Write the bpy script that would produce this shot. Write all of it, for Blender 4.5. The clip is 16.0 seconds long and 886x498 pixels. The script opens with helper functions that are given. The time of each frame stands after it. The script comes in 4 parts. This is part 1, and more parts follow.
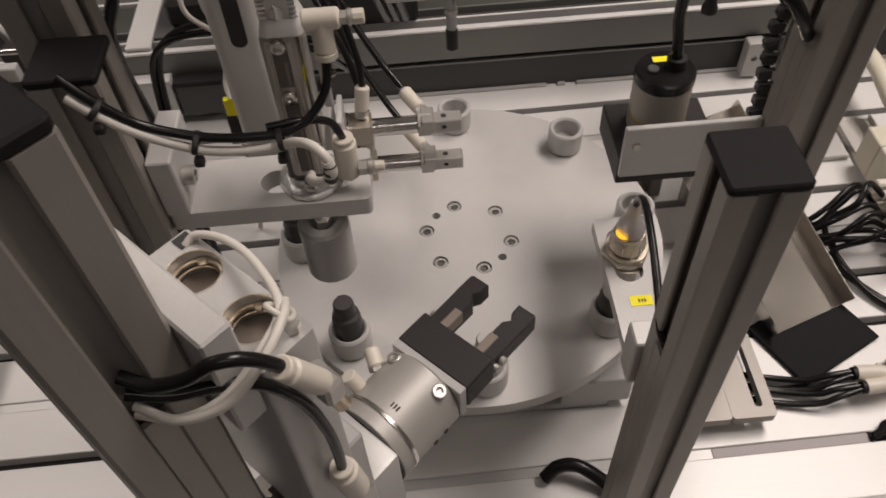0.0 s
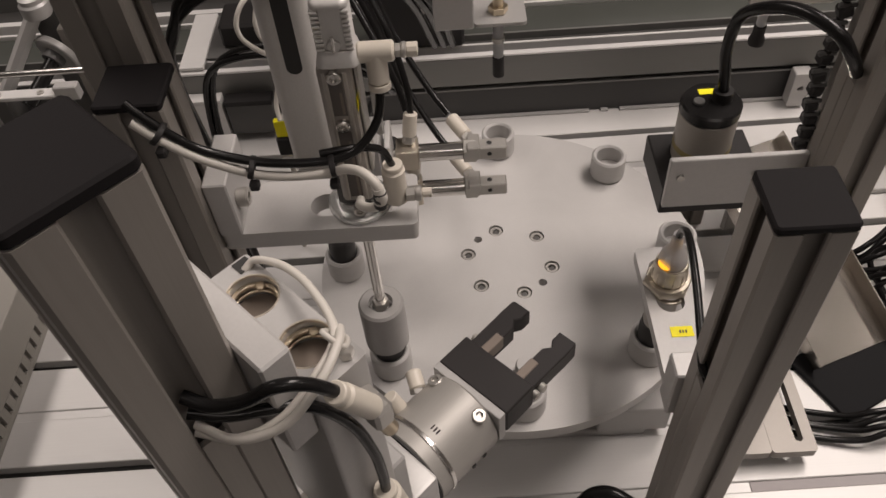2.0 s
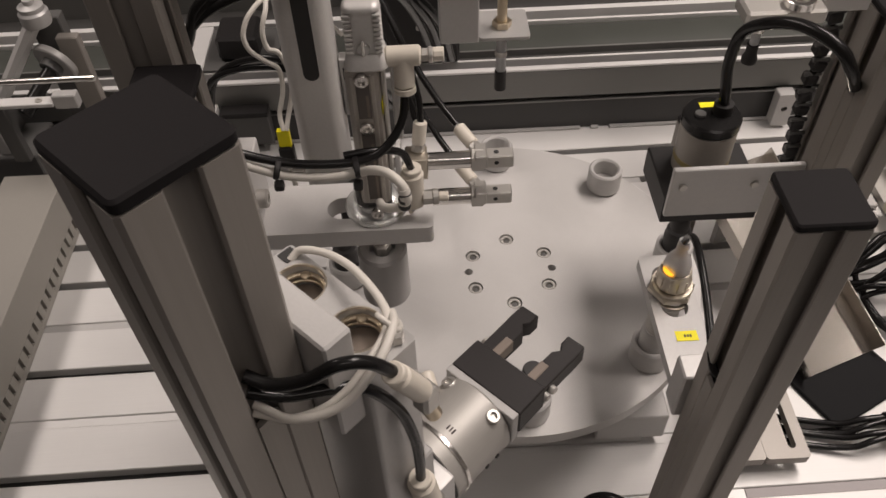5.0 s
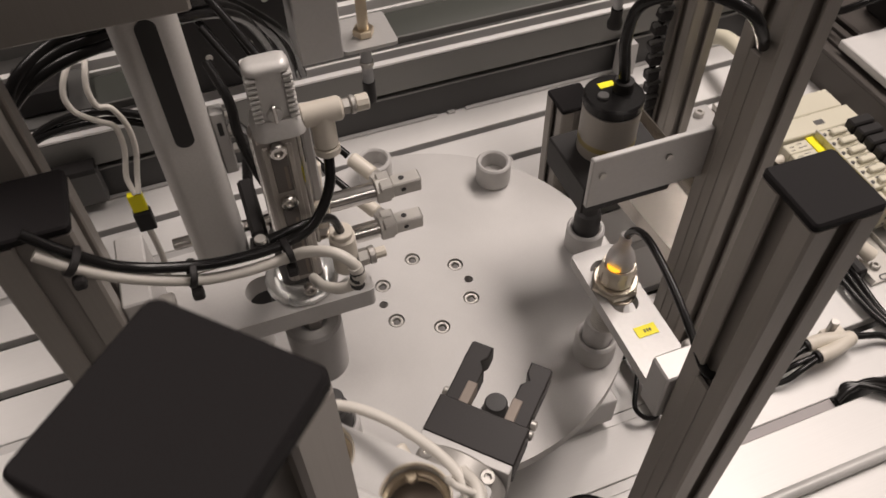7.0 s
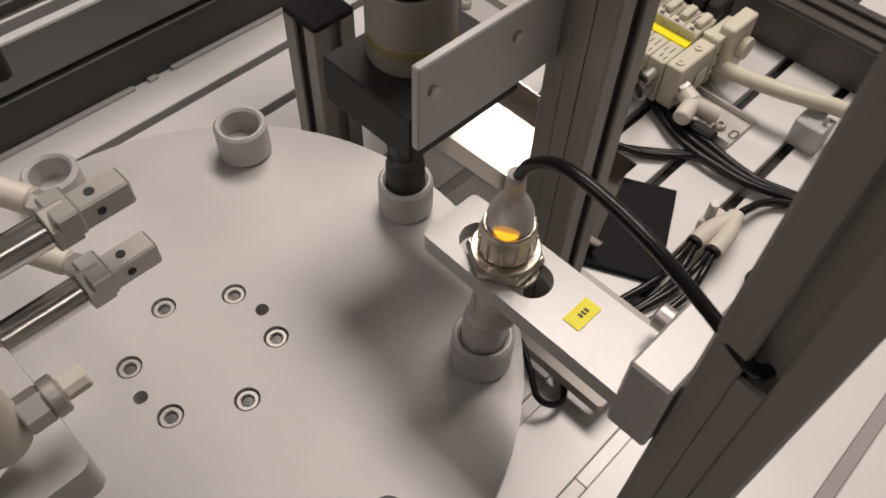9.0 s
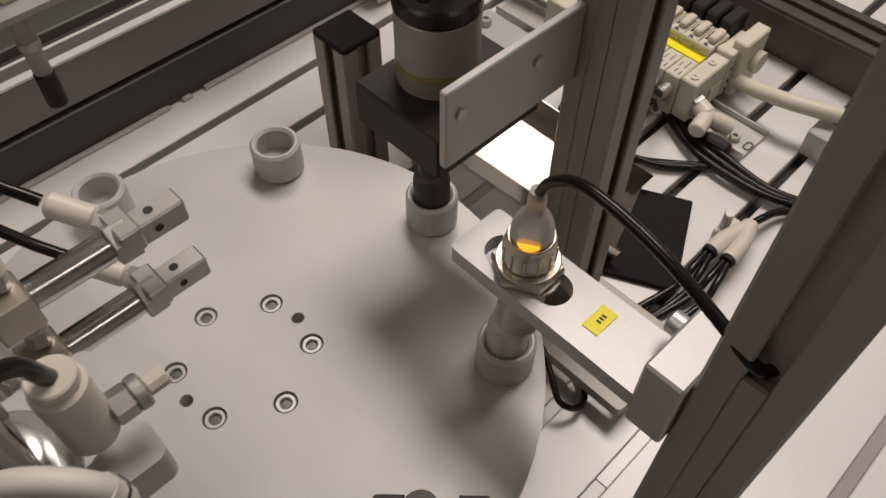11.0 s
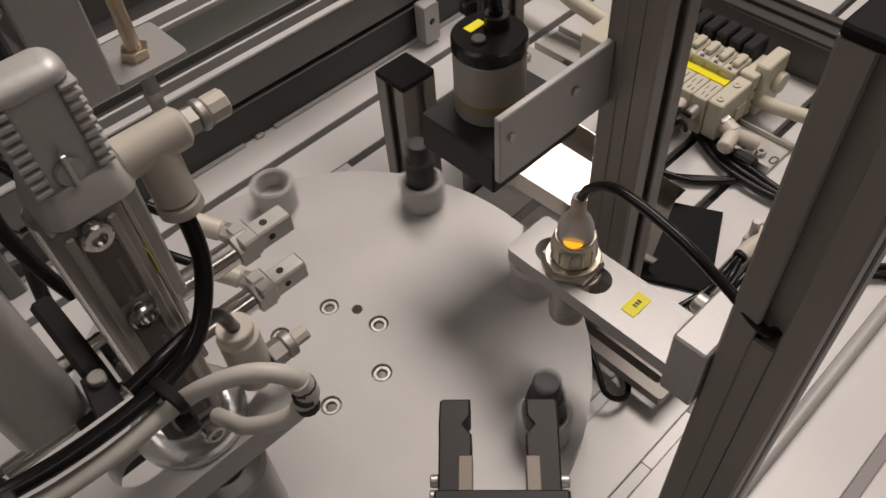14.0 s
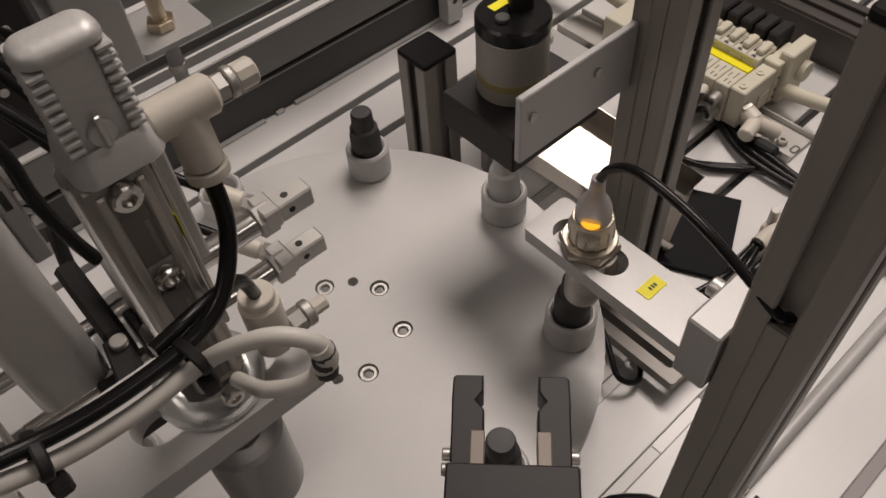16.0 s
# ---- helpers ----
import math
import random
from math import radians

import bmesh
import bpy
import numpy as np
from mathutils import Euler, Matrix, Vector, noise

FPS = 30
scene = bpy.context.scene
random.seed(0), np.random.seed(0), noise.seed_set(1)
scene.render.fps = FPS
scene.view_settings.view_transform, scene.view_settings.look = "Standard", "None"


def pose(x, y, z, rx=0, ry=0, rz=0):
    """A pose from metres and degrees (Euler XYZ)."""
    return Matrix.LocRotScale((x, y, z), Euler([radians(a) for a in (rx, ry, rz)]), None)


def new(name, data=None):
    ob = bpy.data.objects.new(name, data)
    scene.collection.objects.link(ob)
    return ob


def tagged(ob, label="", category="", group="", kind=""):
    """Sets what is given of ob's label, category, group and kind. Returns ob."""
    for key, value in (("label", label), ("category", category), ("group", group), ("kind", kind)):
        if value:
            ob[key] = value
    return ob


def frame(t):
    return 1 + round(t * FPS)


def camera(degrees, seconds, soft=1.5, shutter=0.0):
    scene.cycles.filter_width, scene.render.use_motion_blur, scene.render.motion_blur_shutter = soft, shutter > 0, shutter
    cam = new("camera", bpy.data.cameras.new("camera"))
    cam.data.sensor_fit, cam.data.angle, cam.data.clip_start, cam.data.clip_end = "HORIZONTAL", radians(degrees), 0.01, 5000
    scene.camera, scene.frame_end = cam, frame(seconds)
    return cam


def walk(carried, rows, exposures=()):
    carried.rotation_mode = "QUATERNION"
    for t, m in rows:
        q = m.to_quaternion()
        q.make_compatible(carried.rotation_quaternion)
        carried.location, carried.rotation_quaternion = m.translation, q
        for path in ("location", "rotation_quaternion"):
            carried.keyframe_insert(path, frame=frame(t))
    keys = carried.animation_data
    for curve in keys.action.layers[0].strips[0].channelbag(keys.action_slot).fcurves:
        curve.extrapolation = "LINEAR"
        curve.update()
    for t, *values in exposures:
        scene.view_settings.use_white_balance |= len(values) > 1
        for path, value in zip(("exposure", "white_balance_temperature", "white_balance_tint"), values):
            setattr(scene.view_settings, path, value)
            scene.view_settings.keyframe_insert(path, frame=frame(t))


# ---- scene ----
cam = camera(58.60, 16.0, soft=1.55, shutter=0.5)
PATH = [
    (0.0, -0.0285, -0.3729, 0.4448, 39.13, 2.40, -4.33),
    (0.5, -0.0283, -0.3739, 0.4501, 39.97, 3.57, -2.01),
    (1.0, -0.0295, -0.3712, 0.4499, 40.75, 4.22, -1.45),
    (1.5, -0.0309, -0.3713, 0.4504, 40.77, 3.69, -1.15),
    (2.0, -0.0326, -0.3741, 0.4535, 40.53, 3.36, -1.47),
    (2.5, -0.0343, -0.3765, 0.4555, 40.63, 3.22, -1.64),
    (3.0, -0.0347, -0.3825, 0.4574, 40.89, 3.13, -1.82),
    (3.5, -0.0356, -0.3863, 0.4612, 40.86, 2.67, -1.66),
    (4.0, -0.0356, -0.3891, 0.4605, 41.57, 2.64, -1.43),
    (6.3, -0.0854, -0.3557, 0.4468, 42.15, 1.97, -9.84),
    (6.5, -0.0821, -0.3437, 0.4478, 41.03, 3.00, -13.23),
    (7.0, -0.0981, -0.3164, 0.4432, 39.82, 0.76, -20.22),
    (7.5, -0.0775, -0.2649, 0.4256, 36.77, 1.18, -23.14),
    (8.0, -0.0655, -0.2112, 0.3736, 40.47, 0.05, -33.25),
    (8.5, -0.0593, -0.2019, 0.3222, 39.16, -1.21, -44.03),
    (9.0, -0.0520, -0.1884, 0.3063, 36.73, -1.64, -44.79),
    (9.2, -0.0489, -0.1824, 0.3003, 35.96, -1.44, -44.62),
    (11.5, -0.0775, -0.2076, 0.3430, 37.47, 0.16, -44.11),
    (12.0, -0.0959, -0.2210, 0.3602, 34.94, 0.78, -44.21),
    (12.5, -0.0965, -0.2219, 0.3597, 35.58, 1.28, -44.47),
    (13.0, -0.0960, -0.2221, 0.3607, 38.42, 2.27, -44.73),
    (13.5, -0.0971, -0.2220, 0.3606, 39.70, 3.01, -44.21),
    (14.0, -0.0999, -0.2223, 0.3608, 39.76, 3.18, -43.68),
    (14.5, -0.1013, -0.2244, 0.3606, 39.42, 3.80, -43.71),
    (15.0, -0.1014, -0.2241, 0.3603, 38.94, 3.85, -43.31),
    (15.5, -0.1016, -0.2241, 0.3603, 38.42, 3.74, -43.25),
    (16.0, -0.1033, -0.2241, 0.3612, 38.65, 2.96, -41.73),
]
walk(cam, [(t, pose(x, y, z, rx, ry, rz)) for t, x, y, z, rx, ry, rz in PATH], exposures=[(0.0, 0.32), (4.0, 0.38), (6.5, 0.47), (8.5, 0.32), (9.2, 0.25), (11.5, 0.09), (12.5, 0.03), (16.0, 0.03)])

# ---- light ----
# Machine frame: origin at the centre of the turntable's top face, x along the conveyor, y towards it.
DECK = -0.100
FLOOR = -0.95
world = bpy.data.worlds.new("world")
scene.world = world
world.use_nodes = True
world.node_tree.nodes["Background"].inputs["Color"].default_value = (1.0, 0.96, 0.92, 1)
world.node_tree.nodes["Background"].inputs["Strength"].default_value = 0.25


def ceiling_lamp(x, y, z, w, d, watts, turn=0):
    data = bpy.data.lights.new("ceiling_panel_light", "AREA")
    data.shape, data.size, data.size_y, data.energy = "RECTANGLE", w, d, watts
    data.color = (1.0, 0.885, 0.82)
    ob = new("ceiling_panel_light", data)
    ob.matrix_world = pose(x, y, z, 0, 0, turn)
    return ob


ceiling_lamp(0.88, 0.35, 1.75, 1.2, 0.5, 28.6, 90)
ceiling_lamp(-1.1, 0.5, 1.75, 1.2, 0.3, 12, 90)
ceiling_lamp(2.45, -0.12, 1.75, 0.46, 0.4, 6, 90)
ceiling_lamp(0.5, -1.3, 1.75, 1.2, 0.3, 3.6)

# ---- materials ----


def material(name, color, rough=0.5, metal=0.0, grain=0.0, grain_scale=400.0, bump=0.0, stain=0.06, stretch=(1, 1, 1), coat=0.0, trans=0.0, glow=None, per_piece=0.0, rough_var=0.1, spec=0.5):
    m = bpy.data.materials.new(name)
    m.use_nodes = True
    nt = m.node_tree
    b = nt.nodes["Principled BSDF"]
    b.inputs["Roughness"].default_value = rough
    b.inputs["Metallic"].default_value = metal
    b.inputs["Specular IOR Level"].default_value = spec
    b.inputs["Coat Weight"].default_value = coat
    b.inputs["Transmission Weight"].default_value = trans
    tc = nt.nodes.new("ShaderNodeTexCoord")
    mp = nt.nodes.new("ShaderNodeMapping")
    mp.inputs["Scale"].default_value = stretch
    nt.links.new(tc.outputs["Object"], mp.inputs["Vector"])
    fine = nt.nodes.new("ShaderNodeTexNoise")
    fine.inputs["Scale"].default_value = grain_scale
    fine.inputs["Detail"].default_value = 3
    nt.links.new(mp.outputs["Vector"], fine.inputs["Vector"])
    wide = nt.nodes.new("ShaderNodeTexNoise")
    wide.inputs["Scale"].default_value = 14
    wide.inputs["Detail"].default_value = 7
    wide.inputs["Roughness"].default_value = 0.62
    wide.inputs["Distortion"].default_value = 0.6
    nt.links.new(tc.outputs["Object"], wide.inputs["Vector"])

    def math_node(op, a, b2):
        n = nt.nodes.new("ShaderNodeMath")
        n.operation = op
        for k, v in enumerate((a, b2)):
            if isinstance(v, (int, float)):
                n.inputs[k].default_value = v
            else:
                nt.links.new(v, n.inputs[k])
        return n.outputs[0]

    v = math_node("MULTIPLY", math_node("SUBTRACT", fine.outputs["Fac"], 0.5), 2 * grain)
    w = math_node("MULTIPLY", math_node("SUBTRACT", wide.outputs["Fac"], 0.5), 2 * stain)
    total = math_node("ADD", math_node("ADD", v, w), 1.0)
    if per_piece:
        info = nt.nodes.new("ShaderNodeObjectInfo")
        total = math_node("ADD", total, math_node("MULTIPLY", math_node("SUBTRACT", info.outputs["Random"], 0.5), per_piece))
    mix = nt.nodes.new("ShaderNodeVectorMath")
    mix.operation = "SCALE"
    mix.inputs[0].default_value = color
    nt.links.new(total, mix.inputs["Scale"])
    nt.links.new(mix.outputs["Vector"], b.inputs["Base Color"])
    nt.links.new(math_node("ADD", rough - 0.5 * rough_var, math_node("MULTIPLY", wide.outputs["Fac"], rough_var)), b.inputs["Roughness"])
    if bump:
        bp = nt.nodes.new("ShaderNodeBump")
        bp.inputs["Strength"].default_value = bump
        bp.inputs["Distance"].default_value = 0.0004
        nt.links.new(fine.outputs["Fac"], bp.inputs["Height"])
        nt.links.new(bp.outputs["Normal"], b.inputs["Normal"])
    if glow:
        b.inputs["Emission Color"].default_value = (*glow[:3], 1)
        b.inputs["Emission Strength"].default_value = glow[3]
    return m


DISC = material("bead_blasted_aluminium", (0.53, 0.517, 0.505), 0.52, 0.25, 0.05, 900, 0.1, 0.13)
PLATE = material("anodised_plate", (0.47, 0.46, 0.45), 0.45, 0.35, 0.05, 500, 0.1, 0.06)
PROFILE = material("anodised_extrusion", (0.285, 0.263, 0.240), 0.45, 0.35, 0.06, 300, 0.08, 0.06, (3, 3, 0.05))
BEAM = material("grey_conveyor_beam", (0.195, 0.192, 0.183), 0.42, 0.4, 0.05, 300, 0.05, 0.06, (0.05, 3, 3))
DECKM = material("pale_anodised_deck", (0.65, 0.637, 0.624), 0.42, 0.15, 0.04, 300, 0.08, 0.05, (0.06, 3, 3), per_piece=0.04)
CAP = material("black_plastic_cap", (0.0115, 0.0102, 0.0108), 0.66, 0, 0.1, 1500, 0.08, 0.12, spec=0.14)
BLACK = material("black_nylon", (0.016, 0.0145, 0.0145), 0.5, 0, 0.08, 700, 0.12, 0.1, spec=0.32)
JAWM = material("black_anodised_jaw", (0.026, 0.023, 0.023), 0.5, 0.15, 0.1, 900, 0.1, 0.12, spec=0.35)
PARTM = material("black_moulded_plastic", (0.036, 0.034, 0.034), 0.5, 0, 0.08, 700, 0.2, 0.15)
HOSE = material("black_hose", (0.011, 0.0105, 0.0105), 0.24, 0, 0.05, 300, 0.03, 0.1, spec=0.26)
HOSEW = material("white_cable", (0.62, 0.59, 0.54), 0.45, 0, 0.04, 300, 0.05, 0.08)
CHROME = material("polished_steel", (0.74, 0.72, 0.69), 0.22, 1.0, 0.03, 300, 0.02, 0.05)
STEEL = material("turned_steel", (0.54, 0.52, 0.49), 0.44, 0.8, 0.05, 500, 0.08, 0.08)
BRASS = material("nickel_brass", (0.62, 0.53, 0.40), 0.34, 1.0, 0.05, 500, 0.05, 0.1)
NICKEL = material("dull_nickel", (0.60, 0.545, 0.46), 0.36, 0.9, 0.06, 500, 0.06, 0.12)
RODM = material("pale_rod", (0.50, 0.49, 0.475), 0.38, 0.1, 0.05, 300, 0.05, 0.1)
ZINC = material("zinc_plated_steel", (0.66, 0.665, 0.655), 0.27, 0.75, 0.04, 300, 0.04, 0.1)
GBODY = material("satin_gripper_body", (0.40, 0.383, 0.36), 0.46, 0.35, 0.05, 500, 0.05, 0.1, (3, 0.1, 3))
WINDOW = material("smoky_window", (0.115, 0.10, 0.088), 0.3, 0, 0.06, 300, 0.03, 0.2, (3, 3, 0.05))
LIP = material("bright_anodised_lip", (0.78, 0.765, 0.75), 0.34, 0.25, 0.04, 300, 0.05, 0.06, (0.05, 3, 3))
IVORY = material("ivory_plastic", (0.66, 0.61, 0.53), 0.42, 0, 0.03, 500, 0.06, 0.06)
CREAM = material("cream_manifold_plastic", (0.62, 0.585, 0.47), 0.45, 0, 0.03, 500, 0.06, 0.06)
RAILM = material("dull_steel_rail", (0.43, 0.40, 0.365), 0.42, 0.55, 0.07, 300, 0.05, 0.16, (3, 3, 0.05))
CASTM = material("cast_silver_body", (0.63, 0.615, 0.595), 0.48, 0.35, 0.06, 700, 0.2, 0.06)
YELLOW = material("yellow_label", (0.95, 0.84, 0.0), 0.5, 0, 0.02, 300, 0, 0.04)
INK = material("dark_print", (0.05, 0.04, 0.04), 0.6)
CLEAR = material("clear_silicone", (0.56, 0.56, 0.57), 0.36, 0, 0.05, 300, 0.05, 0.08, trans=0.45)
LED = material("amber_led", (0.9, 0.45, 0.05), 0.4, glow=(1.0, 0.43, 0.02, 1.15))
LOWBEAM = material("dark_lower_beam", (0.047, 0.046, 0.045), 0.42, 0.3, 0.05, 300, 0.05, 0.08, (0.05, 3, 3))
BELTG = material("green_black_belt", (0.05, 0.053, 0.046), 0.55, 0, 0.12, 500, 0.2, 0.12)
# Near-black colour carries the shade of slots, gaps and holes; also plug marks.
DARK = material("recess_shade_and_dark_marks", (0.03, 0.029, 0.028), 0.7)
BELT = material("dark_belt", (0.045, 0.043, 0.041), 0.6, 0, 0.1, 600, 0.2, 0.1)
MIRROR = material("bright_stainless_sheet", (0.62, 0.58, 0.53), 0.19, 1.0, 0.03, 200, 0.02, 0.05)
RUBBER = material("black_rubber_mat", (0.009, 0.009, 0.01), 0.7, 0, 0.1, 700, 0.1, 0.1, spec=0.15)
SENS = material("grey_sensor_housing", (0.33, 0.32, 0.31), 0.4, 0.1, 0.03, 500, 0.05, 0.06)
SENSW = material("beige_grey_sensor_housing", (0.29, 0.265, 0.235), 0.38, 0.1, 0.04, 500, 0.05, 0.08)
INSERT = material("taupe_jaw_insert", (0.23, 0.19, 0.16), 0.5, 0.2)
AMBER = material("amber_ring", (0.26, 0.21, 0.085), 0.38, 0.1)
STRIP = material("mauve_grey_slot_strip", (0.33, 0.30, 0.30), 0.5, 0, 0.04, 300, 0.05, 0.06)
DUCT = material("grey_wiring_duct", (0.27, 0.255, 0.23), 0.5, 0, 0.03, 400, 0.05, 0.06)
ROOM = material("painted_wall", (0.50, 0.475, 0.45), 0.8, 0, 0.03, 60, 0.1, 0.05)
FLOORM = material("grey_vinyl_floor", (0.12, 0.125, 0.14), 0.45, 0, 0.08, 60, 0.05, 0.1)
GREYP = material("dark_grey_plastic", (0.09, 0.088, 0.085), 0.5, 0, 0.06, 500, 0.1, 0.1)
BLACKAL = material("dark_anodised_beam", (0.075, 0.066, 0.06), 0.42, 0.3, 0.06, 300, 0.06, 0.08, (3, 0.05, 3))
# Darker steel tone that puts the screw sockets' shade into colour.
SOCKET_SHADE = material("painted_socket_shade", (0.16, 0.155, 0.15), 0.4, 0.7)

# ---- mesh helpers (millimetres) ----
MM = 0.001


def thing(name, x, y, z, label, category, group="", kind="", turn=0):
    ob = new(name)
    ob.empty_display_size = 0.01
    ob.matrix_world = pose(x * MM, y * MM, z * MM, 0, 0, turn)
    return tagged(ob, label, category, group, kind)


def link_mesh(name, bm, mat, parent=None, label="", sharp=35):
    bmesh.ops.recalc_face_normals(bm, faces=bm.faces)
    bmesh.ops.scale(bm, vec=(MM, MM, MM), verts=bm.verts)
    me = bpy.data.meshes.new(name)
    bm.to_mesh(me)
    bm.free()
    me.polygons.foreach_set("use_smooth", [True] * len(me.polygons))
    me.set_sharp_from_angle(angle=radians(sharp))
    me.materials.append(mat)
    ob = new(name, me)
    ob.parent = parent
    if label:
        ob["label"] = label
    return ob


part = link_mesh


def box(x0, x1, y0, y1, z0, z1, bevel=0.6, bm=None, m=None, seg=1):
    own = bmesh.new()
    bmesh.ops.create_cube(own, size=1)
    for v in own.verts:
        v.co = Vector(((x0 + x1) / 2 + v.co.x * (x1 - x0), (y0 + y1) / 2 + v.co.y * (y1 - y0), (z0 + z1) / 2 + v.co.z * (z1 - z0)))
    if bevel:
        bmesh.ops.bevel(own, geom=own.edges[:], offset=bevel, segments=seg, affect="EDGES", profile=0.5)
    return merge(own, bm, m)


def merge(own, bm=None, m=None):
    if m is not None:
        bmesh.ops.transform(own, matrix=m, verts=own.verts)
    if bm is None:
        return own
    tmp = bpy.data.meshes.new("tmp")
    own.to_mesh(tmp)
    own.free()
    bm.from_mesh(tmp)
    bpy.data.meshes.remove(tmp)
    return bm


def lathe(profile, p0=(0, 0, 0), axis=(0, 0, 1), seg=32, bm=None, hexa=False):
    """A turned solid from (radius, height) pairs along axis from p0."""
    own = bmesh.new()
    n = 6 if hexa else seg
    rings = []
    for r, h in profile:
        if r <= 1e-6:
            rings.append([own.verts.new((0, 0, h))])
        else:
            rings.append([own.verts.new((r * math.cos(2 * math.pi * k / n), r * math.sin(2 * math.pi * k / n), h)) for k in range(n)])
    for a, b in zip(rings, rings[1:]):
        for k in range(n):
            j = (k + 1) % n
            f = [a[k % len(a)], a[j % len(a)], b[j % len(b)], b[k % len(b)]]
            f = list(dict.fromkeys(f))
            if len(f) > 2:
                own.faces.new(f)
    if len(rings[0]) > 1 and profile[0] != profile[-1]:
        own.faces.new(rings[0][::-1])
    if len(rings[-1]) > 1 and profile[0] != profile[-1]:
        own.faces.new(rings[-1])
    if profile[0] == profile[-1]:
        bmesh.ops.remove_doubles(own, verts=own.verts, dist=1e-5)
    turn = Vector((0, 0, 1)).rotation_difference(Vector(axis)).to_matrix().to_4x4()
    return merge(own, bm, Matrix.Translation(p0) @ turn)


def rod(p0, p1, r, r2=None, seg=24, bm=None, ch=0.4, hexa=False):
    a, b = Vector(p0), Vector(p1)
    h = (b - a).length
    r2 = r if r2 is None else r2
    ch = min(ch, h / 4, r / 3, r2 / 3)
    return lathe([(r - ch, 0), (r, ch), (r2, h - ch), (r2 - ch, h)], a, b - a, seg, bm, hexa)


def ring(ro, ri, h, p0=(0, 0, 0), axis=(0, 0, 1), seg=40, bm=None, ch=0.5, floor=None):
    """A ring; with floor the bore is blind and ends at that height."""
    lo = 0 if floor is None else floor
    pro = [(ri, lo), (ri, h - ch), (ri + ch, h), (ro - ch, h), (ro, h - ch), (ro, ch), (ro - ch, 0)]
    if floor is None:
        return lathe(pro + [(ri, 0)], p0, axis, seg, bm)
    return lathe([(0, lo)] + pro + [(0, 0)], p0, axis, seg, bm)


def smooth_path(pts, steps=8):
    pts = [Vector(p) for p in pts]
    ext = [2 * pts[0] - pts[1], *pts, 2 * pts[-1] - pts[-2]]
    out = []
    for a, b, c, d in zip(ext, ext[1:], ext[2:], ext[3:]):
        for k in range(steps):
            t = k / steps
            out.append(0.5 * (2 * b + (c - a) * t + (2 * a - 5 * b + 4 * c - d) * t * t + (3 * b - a - 3 * c + d) * t ** 3))
    return out + [pts[-1]]


def hose(pts, r, seg=12, steps=8, bm=None):
    path = smooth_path(pts, steps)
    own = bmesh.new()
    up = Vector((0, 0, 1))
    rings = []
    side = None
    for k, p in enumerate(path):
        t = (path[min(k + 1, len(path) - 1)] - path[max(k - 1, 0)]).normalized()
        if side is None:
            side = t.cross(up if abs(t.z) < 0.9 else Vector((1, 0, 0))).normalized()
        side = (side - t * side.dot(t)).normalized()
        other = t.cross(side)
        rings.append([own.verts.new(p + r * (math.cos(2 * math.pi * j / seg) * side + math.sin(2 * math.pi * j / seg) * other)) for j in range(seg)])
    for a, b in zip(rings, rings[1:]):
        for j in range(seg):
            own.faces.new((a[j], a[(j + 1) % seg], b[(j + 1) % seg], b[j]))
    own.faces.new(rings[0][::-1])
    own.faces.new(rings[-1])
    return merge(own, bm)


def prism(outline, z0, z1, bm=None, m=None, bevel=0.0):
    own = bmesh.new()
    f = own.faces.new([own.verts.new((x, y, z0)) for x, y in outline])
    res = bmesh.ops.extrude_face_region(own, geom=[f])
    bmesh.ops.translate(own, vec=(0, 0, z1 - z0), verts=[v for v in res["geom"] if isinstance(v, bmesh.types.BMVert)])
    if bevel:
        edges = [e for e in own.edges if abs(e.verts[0].co.z - e.verts[1].co.z) < 1e-6]
        bmesh.ops.bevel(own, geom=edges, offset=bevel, segments=1, affect="EDGES")
    return merge(own, bm, m)


def rounded(x0, x1, y0, y1, r, n=6):
    out = []
    for cx, cy, a0 in ((x1 - r, y1 - r, 0), (x0 + r, y1 - r, 90), (x0 + r, y0 + r, 180), (x1 - r, y0 + r, 270)):
        for k in range(n + 1):
            a = radians(a0 + 90 * k / n)
            out.append((cx + r * math.cos(a), cy + r * math.sin(a)))
    return out


def slotted_plate(x0, x1, y0, y1, z0, z1, slot, r=3.0, bm=None, m=None):
    """A plate with one rounded slot (sx0, sx1, sy0, sy1) cut right through it."""
    sx0, sx1, sy0, sy1 = slot
    n = 6
    outer = rounded(x0, x1, y0, y1, r, n)
    inner = rounded(sx0, sx1, sy0, sy1, min(sx1 - sx0, sy1 - sy0) / 2 - 0.01, n)
    own = bmesh.new()
    ro = [[own.verts.new((x, y, z)) for x, y in outer] for z in (z0, z1)]
    ri = [[own.verts.new((x, y, z)) for x, y in inner] for z in (z0, z1)]
    c = len(outer)
    for k in range(c):
        j = (k + 1) % c
        own.faces.new((ro[0][k], ro[0][j], ro[1][j], ro[1][k]))
        own.faces.new((ri[0][k], ri[0][j], ri[1][j], ri[1][k]))
        own.faces.new((ro[1][k], ro[1][j], ri[1][j], ri[1][k]))
        own.faces.new((ro[0][k], ro[0][j], ri[0][j], ri[0][k]))
    return merge(own, bm, m)


